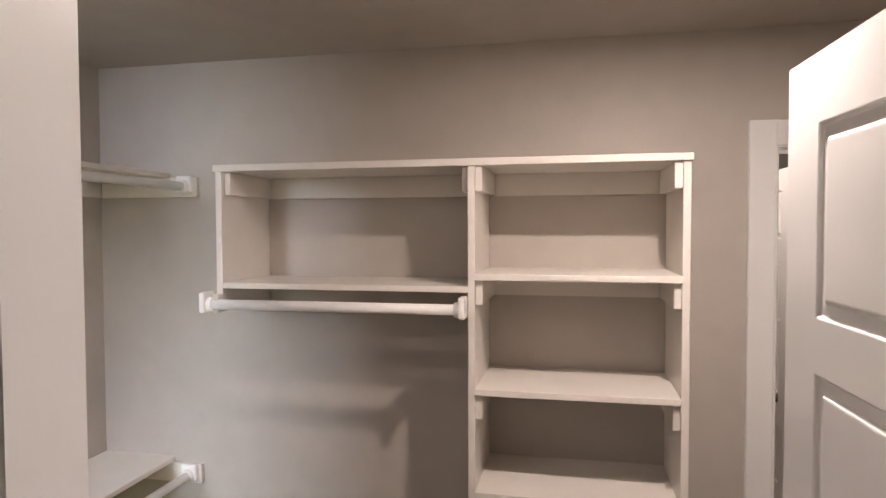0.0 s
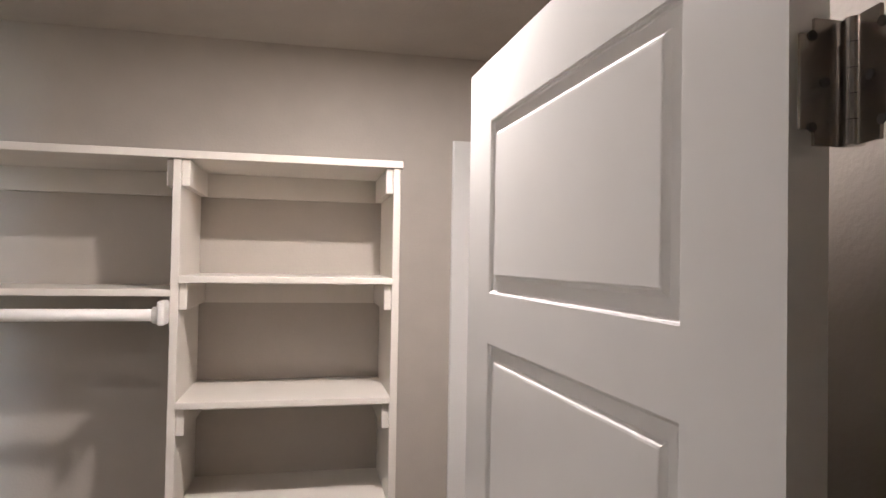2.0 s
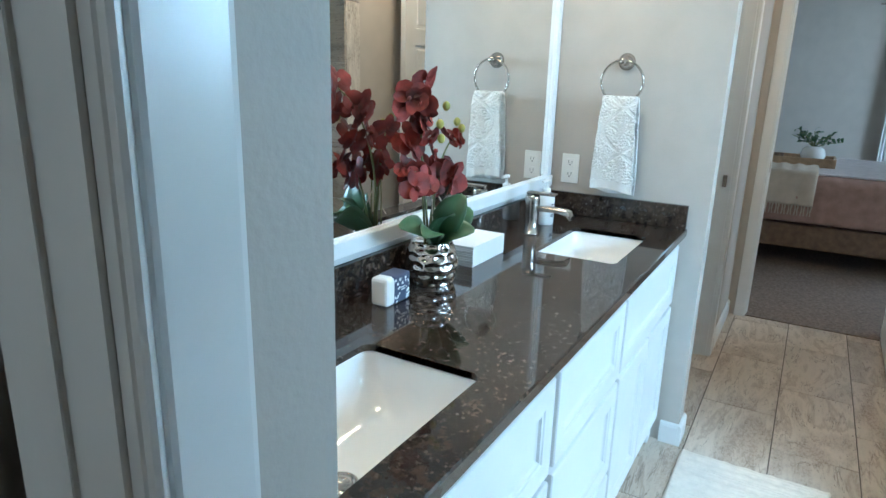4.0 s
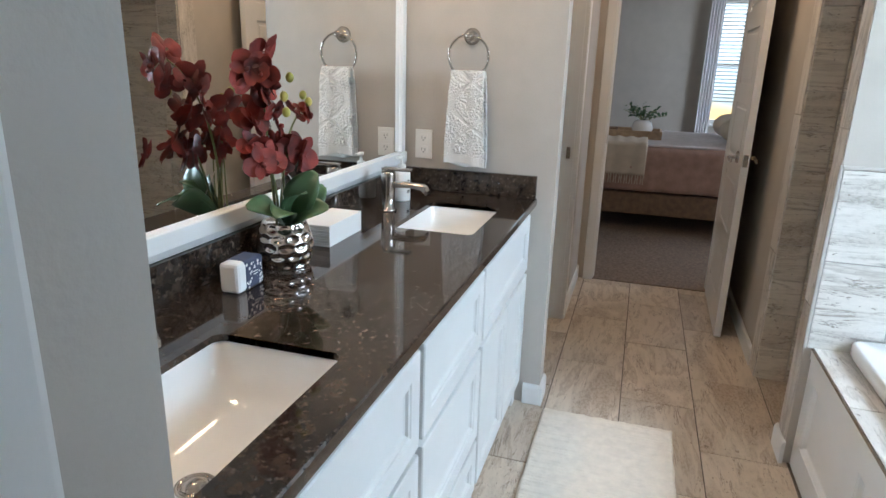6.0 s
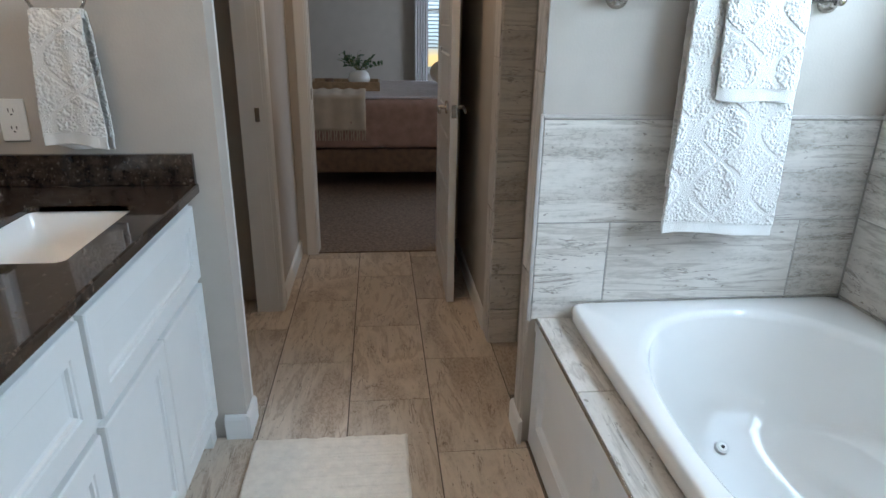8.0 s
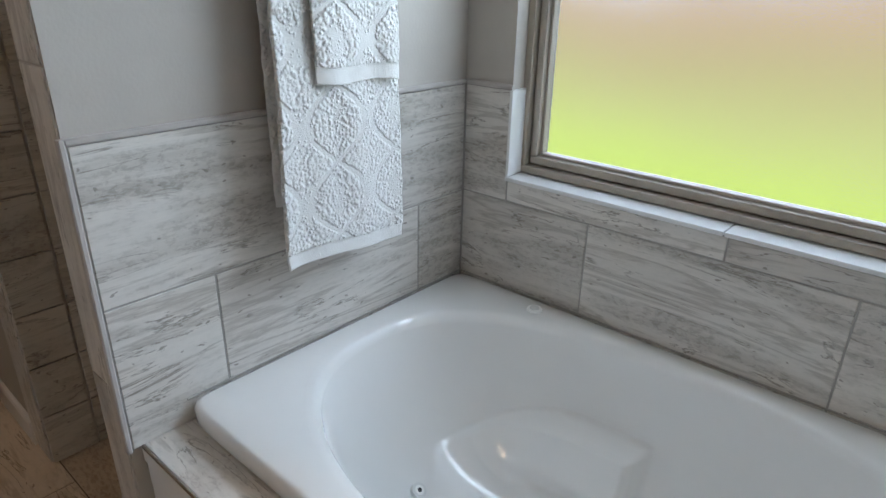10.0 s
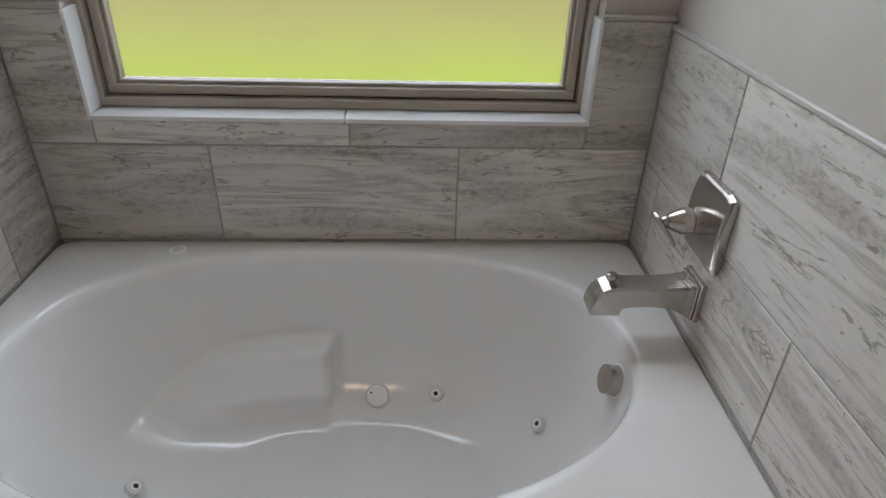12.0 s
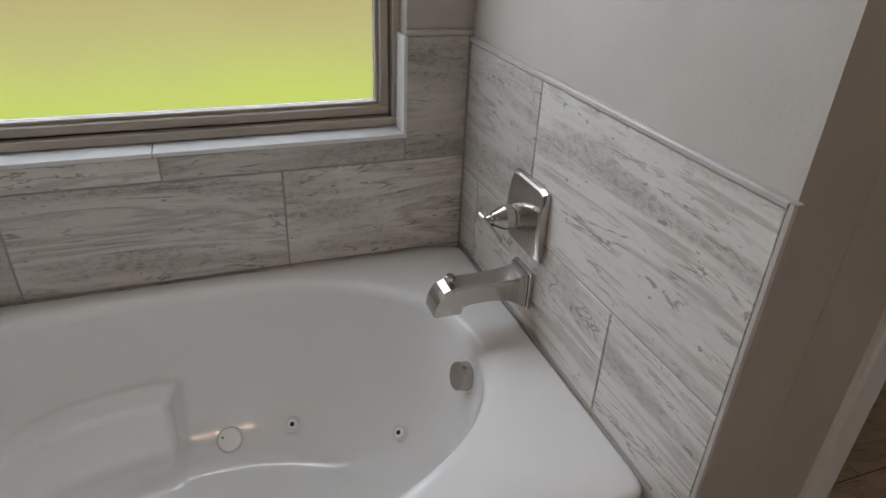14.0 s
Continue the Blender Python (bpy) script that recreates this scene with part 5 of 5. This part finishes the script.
# ---- bedroom ----
bed = thing("bed", 5.92, -0.55, 0.006, "low wooden bed with a dusty pink quilt", "bed")
part("frame", bm_box(0.03, 1.55, -1.05, 1.02, 0.14, 0.34, 0.015), M_WOOD, bed)
for x in (0.10, 1.45):
    for y in (-0.98, 0.95):
        part("leg", bm_box(x, x + 0.06, y - 0.03, y + 0.03, 0, 0.14, 0.004), M_WOOD, bed)
part("mattress", bm_box(0.03, 1.53, -1.04, 1.0, 0.345, 0.71, 0.05), M_PAPER, bed)
bm = bmesh.new()
g = []
for i in range(61):
    s = i / 60 * 2.05
    row = []
    for j in range(81):
        y = -1.06 + 2.09 * j / 80
        q = 0.012 * noise.noise(Vector((s * 7, y * 7, 1))) + 0.006 * math.sin(y * 40) * math.sin(s * 40)
        if s < 0.36:
            row.append(bm.verts.new((0.0 - 0.012 * math.sin(y * 16) * (1 - s / 0.36) - q, y, 0.36 + s)))
        elif s < 1.9:
            row.append(bm.verts.new((s - 0.36 + 0.01, y, 0.735 + q)))
        else:
            row.append(bm.verts.new((1.56, y, 0.735 - (s - 1.9))))
    g.append(row)
for a, b in zip(g, g[1:]):
    for j in range(80):
        bm.faces.new((a[j], a[j + 1], b[j + 1], b[j]))
thick(part("quilt", bm, M_QUILT, bed, "", True), 0.014)
part("quilt_top", bm_box(0.04, 1.5, -1.03, 1.0, 0.744, 0.762, 0.008), M_QUILT_LIT, bed, "tufted top of the quilt, coloured paler as lit by daylight")

throw = thing("throw_blanket", 5.92, 0.10, 0.006, "cream knitted throw with fringe over the bed's edge", "blanket")
bm = bmesh.new()
g = []
for i in range(41):
    s = i / 40 * 0.9
    g.append([bm.verts.new(((-0.022 if s < 0.28 else s - 0.28) - 0.008 * math.sin(j * 0.6), -0.26 + 0.58 * j / 40, 0.50 + s if s < 0.28 else 0.776 + 0.006 * math.sin(j * 0.8))) for j in range(41)])
for a, b in zip(g, g[1:]):
    for j in range(40):
        bm.faces.new((a[j], a[j + 1], b[j + 1], b[j]))
thick(part("cloth", bm, M_THROW, throw, "", True), 0.012)
for k in range(26):
    y = -0.255 + 0.57 * k / 25
    part("tassel", tube([(-0.024, y, 0.505), (-0.026, y + 0.004 * (-1) ** k, 0.46), (-0.024, y, 0.42)], 0.007, 6), M_THROW, throw)

tray = thing("serving_tray", 6.55, 0.02, 0.7685, "light wooden serving tray on the bed", "tray")
part("base", bm_box(-0.18, 0.18, -0.30, 0.30, 0, 0.014, 0.003), M_TRAY, tray)
for x0, x1, y0, y1 in ((-0.18, -0.165, -0.30, 0.30), (0.165, 0.18, -0.30, 0.30), (-0.165, 0.165, -0.30, -0.285), (-0.165, 0.165, 0.285, 0.30)):
    part("rim", bm_box(x0, x1, y0, y1, 0.0145, 0.075, 0.004), M_TRAY, tray)
cup = thing("cup", 6.52, 0.16, 0.783, "small brown cup on the tray", "cup")
part("bowl", lathe([(0.025, 0), (0.036, 0.03), (0.040, 0.075), (0.036, 0.075), (0.03, 0.02)], Matrix.Identity(4), 20), M_WOOD, cup, "", True)
pot = thing("potted_plant", 6.55, -0.10, 0.783, "leafy green plant in a round white pot", "plant")
part("pot", lathe([(0.05, 0), (0.085, 0.03), (0.10, 0.075), (0.085, 0.125), (0.055, 0.15), (0.05, 0.15), (0.05, 0.13)], Matrix.Identity(4), 28), M_CERAMIC, pot, "", True)
rp = random.Random(3)
for k in range(12):
    a, l = rp.uniform(0, 6.28), rp.uniform(0.12, 0.24)
    tip = (l * math.cos(a), l * math.sin(a), 0.15 + rp.uniform(0.04, 0.16))
    part("twig", tube([(0, 0, 0.13), (tip[0] * 0.4, tip[1] * 0.4, 0.15 + (tip[2] - 0.15) * 0.6), tip], 0.004, 6), M_STEM, pot)
    for q in range(6):
        f = 0.35 + 0.65 * q / 5
        bm = orchid_leaf(0.05, 0.026, Matrix.Translation((tip[0] * f, tip[1] * f, 0.14 + (tip[2] - 0.14) * f)) @ pose(0, 0, 0, rp.uniform(-40, 40), rp.uniform(-40, 40), rp.uniform(0, 360)))
        part("leaf", bm, M_LEAF, pot)
for y, x, rz in ((-0.95, 6.35, 6), (-0.93, 6.95, -4)):
    pil = thing("pillow", x, y, 0.78, "cream bed pillow at the head of the bed", "pillow", "bed pillows", rz=rz)
    bm = bmesh.new()
    bmesh.ops.create_uvsphere(bm, u_segments=32, v_segments=18, radius=1)
    for v in bm.verts:
        c = v.co
        n = (abs(c.x) ** 4 + abs(c.y) ** 4 + 1e-9) ** 0.25
        l = (c.x ** 2 + c.y ** 2) ** 0.5 + 1e-9
        c.x, c.y, c.z = c.x * l / n * 0.27, c.y * l / n * 0.17, c.z * 0.115 + 0.11
    part("cover", bm, M_THROW, pil, "", True)

w2 = tagged(new("window_2"), "white bedroom window with horizontal blinds", "window", kind="structure")
for y0, y1, z0, z1 in ((-1.75, -0.78, 0.78, 0.83), (-1.75, -0.78, 2.15, 2.2), (-1.75, -1.70, 0.83, 2.15), (-0.83, -0.78, 0.83, 2.15), (-1.70, -0.83, 1.45, 1.49)):
    part("frame", bm_box(8.62, 8.68, y0, y1, z0, z1, 0.003), M_TRIM, w2)
part("sill", bm_box(8.53, 8.62, -1.80, -0.73, 0.755, 0.78, 0.004), M_TRIM, w2)
for k in range(27):
    z = 1.05 + k * 0.043
    bm = bm_box(8.575, 8.60, -1.72, -0.80, -0.0012, 0.0012)
    bm.transform(pose(8.588, 0, z, 0, 32, 0) @ Matrix.Translation((-8.588, 0, 0)))
    part("slat", bm, M_PLASTIC, w2)
cur = thing("curtain", 8.50, -0.72, 0.02, "sheer white curtain beside the bedroom window", "curtain")
bm = bmesh.new()
g = [[bm.verts.new((0.016 * math.sin(j * 0.75), -0.14 + 0.15 * j / 40, 2.25 * i / 10)) for j in range(41)] for i in range(11)]
for a, b in zip(g, g[1:]):
    for j in range(40):
        bm.faces.new((a[j], a[j + 1], b[j + 1], b[j]))
thick(part("panel", bm, M_CURTAIN, cur, "", True), 0.003)
part("curtain_rod", bm_box(-0.01, 0.01, -0.2, 0.25, 2.26, 2.28, 0.004), M_NICKEL, cur)


# ---- tiles, each a piece of its own ----
TILE_MESH = {}


def tile_mesh(a, b, t, material):
    """One tile, a along its veins, b across, with a softened edge; alike tiles share it."""
    key = (round(a, 4), round(b, 4), t, material.name)
    if key not in TILE_MESH:
        bm = bmesh.new()
        e = 0.0012
        rings = [[bm.verts.new((sx * (a / 2 - i), sy * (b / 2 - i), z)) for sx, sy in ((-1, -1), (1, -1), (1, 1), (-1, 1))] for i, z in ((0, 0), (0, t - e), (e, t))]
        for p, q in zip(rings, rings[1:]):
            for k in range(4):
                bm.faces.new((p[k], p[(k + 1) % 4], q[(k + 1) % 4], q[k]))
        bm.faces.new(rings[-1])
        bm.faces.new(rings[0][::-1])
        me = bpy.data.meshes.new("tile")
        bm.to_mesh(me)
        bm.free()
        me.materials.append(material)
        TILE_MESH[key] = me
    return TILE_MESH[key]


def lay(parent, m, a, b, t=0.008, material=M_TILE):
    ob = new("tile", tile_mesh(a, b, t, material))
    ob.parent = parent
    ob.matrix_basis = m


G = 0.0045
L, W = 0.613, 0.305
# floor: rows along x, half offset
for r in range(-5, 5):
    y0, y1 = -0.44 + W * r, -0.44 + W * (r + 1)
    off = 2.805 if r % 2 == 0 else 3.10
    for k in range(-8, 4):
        x0, x1 = off + L * k, off + L * (k + 1)
        par = FLOOR
        lim = -1.3 if y1 < 0.2 else (2.72 if r > 2 else 0.486)
        x0, x1 = max(x0, lim), min(x1, 4.42)
        ya, yb = y0, min(y1, 1.3)
        if x1 - x0 < 0.02 or (r == 2 and x1 < 0.49):
            continue
        if r > 2:
            par = FLOOR2
        if y0 < -0.8 and 1.0 < (x0 + x1) / 2 < 2.5:
            continue
        lay(par, Matrix.Translation(((x0 + x1) / 2, (ya + yb) / 2, -0.0075)), x1 - x0 - G, yb - ya - G, 0.0075, M_FLOOR)

WALLM = {"y": lambda x, z: axes((x, -1.7655, z), (-1, 0, 0), (0, 0, 1), (0, 1, 0)),
         "l": lambda y, z: axes((2.5205, y, z), (0, -1, 0), (0, 0, 1), (-1, 0, 0)),
         "r": lambda y, z: axes((1.0035, y, z), (0, 1, 0), (0, 0, 1), (1, 0, 0))}
tw = tagged(new("trim_tub_tiles"), "grey vein-cut stone tiles round the tub", "wall tiles", kind="structure")
back = tagged(new("trim_tile_grout"), "grey grout behind the tub tiles", "grout", kind="structure")
part("grout", bm_box(1.004, 2.52, -1.767, -1.7595, 0.47, 0.846), M_GROUT_W, back)
part("grout", bm_box(1.004, 1.172, -1.767, -1.7595, 0.846, 1.094), M_GROUT_W, back)
part("grout", bm_box(2.36, 2.52, -1.767, -1.7595, 0.846, 1.094), M_GROUT_W, back)
part("grout", bm_box(2.5145, 2.52, -1.7595, -0.727, 0.466, 1.094), M_GROUT_W, back)
part("grout", bm_box(1.004, 1.0095, -1.7595, -0.777, 0.466, 1.082), M_GROUT_W, back)


def course(kind, cuts, z0, z1):
    for a, b in zip(cuts, cuts[1:]):
        lay(tw, WALLM[kind]((a + b) / 2, (z0 + z1) / 2), abs(b - a) - G, z1 - z0 - G)


course("y", (1.0135, 1.486, 2.094, 2.5105), 0.47, 0.788)
course("y", (1.176, 1.753, 2.355), 0.788, 0.848)
course("y", (1.0135, 1.176), 0.788, 1.094)
course("y", (2.355, 2.5105), 0.788, 1.094)
course("l", (-0.728, -0.954, -1.567, -1.7575), 0.466, 0.785)
course("l", (-0.728, -1.262, -1.7575), 0.785, 1.094)
course("r", (-1.7575, -1.655, -1.046, -0.778), 0.466, 0.755)
course("r", (-1.7575, -1.383, -0.778), 0.755, 1.078)
# pencil trim on the tiles' top and free edges
PEN = [(0, 0), (0, 0.009), (0.003, 0.012), (0.009, 0.012), (0.012, 0.009), (0.012, 0)]
for m, l in ((axes((2.52, -1.757, 1.094), (0, 0, 1), (-1, 0, 0), (0, 1, 0)), 1.03), (axes((2.52, -0.727, 0.466), (0, 1, 0), (-1, 0, 0), (0, 0, 1)), 0.64),
             (axes((1.004, -1.757, 1.078), (0, 0, 1), (1, 0, 0), (0, 1, 0)), 0.98), (axes((1.004, -0.777, 0.0), (0, 1, 0), (1, 0, 0), (0, 0, 1)), 1.09),
             (axes((1.004, -1.767, 1.094), (0, 0, 1), (0, 1, 0), (1, 0, 0)), 0.172), (axes((2.355, -1.767, 1.094), (0, 0, 1), (0, 1, 0), (1, 0, 0)), 0.16)):
    part("pencil_trim", sweep(PEN, [(m, l)]), M_PENCIL, tw, "taupe pencil trim")
# ledge tiles
for a, b in ((1.004, 1.48), (1.48, 2.093), (2.093, 2.518)):
    lay(DECK, Matrix.Translation(((a + b) / 2, -0.813, 0.4635)), b - a - G, 0.122, 0.006)
# shower wall tiles at the hall
sw = tagged(new("trim_shower_tiles"), "beige vein-cut stone tiles on the shower's wall end", "wall tiles", kind="structure")
for k in range(15):
    z0, z1 = 0.165 * k, min(2.43, 0.165 * (k + 1))
    lay(sw, axes((3.2245, -0.795, (z0 + z1) / 2), (0, -1, 0), (0, 0, 1), (-1, 0, 0)), 0.125, z1 - z0 - G, 0.008, M_SHOWER)
    lay(sw, axes((3.2245, -1.17, (z0 + z1) / 2), (0, -1, 0), (0, 0, 1), (-1, 0, 0)), 0.61, z1 - z0 - G, 0.008, M_SHOWER)
for k in range(4):
    z0, z1 = 0.61 * k, min(2.43, 0.61 * (k + 1))
    lay(sw, axes((3.29, -0.735, (z0 + z1) / 2), (0, 0, 1), (-1, 0, 0), (0, 1, 0)), z1 - z0 - G, 0.13, 0.008, M_TILE)
    lay(sw, axes((2.635, -1.03, (z0 + z1) / 2), (0, 0, 1), (0, 1, 0), (1, 0, 0)), z1 - z0 - G, 0.6, 0.008, M_SHOWER)
    lay(sw, axes((2.578, -0.7255, (z0 + z1) / 2), (0, 0, 1), (-1, 0, 0), (0, 1, 0)), z1 - z0 - G, 0.10, 0.004, M_TILE)
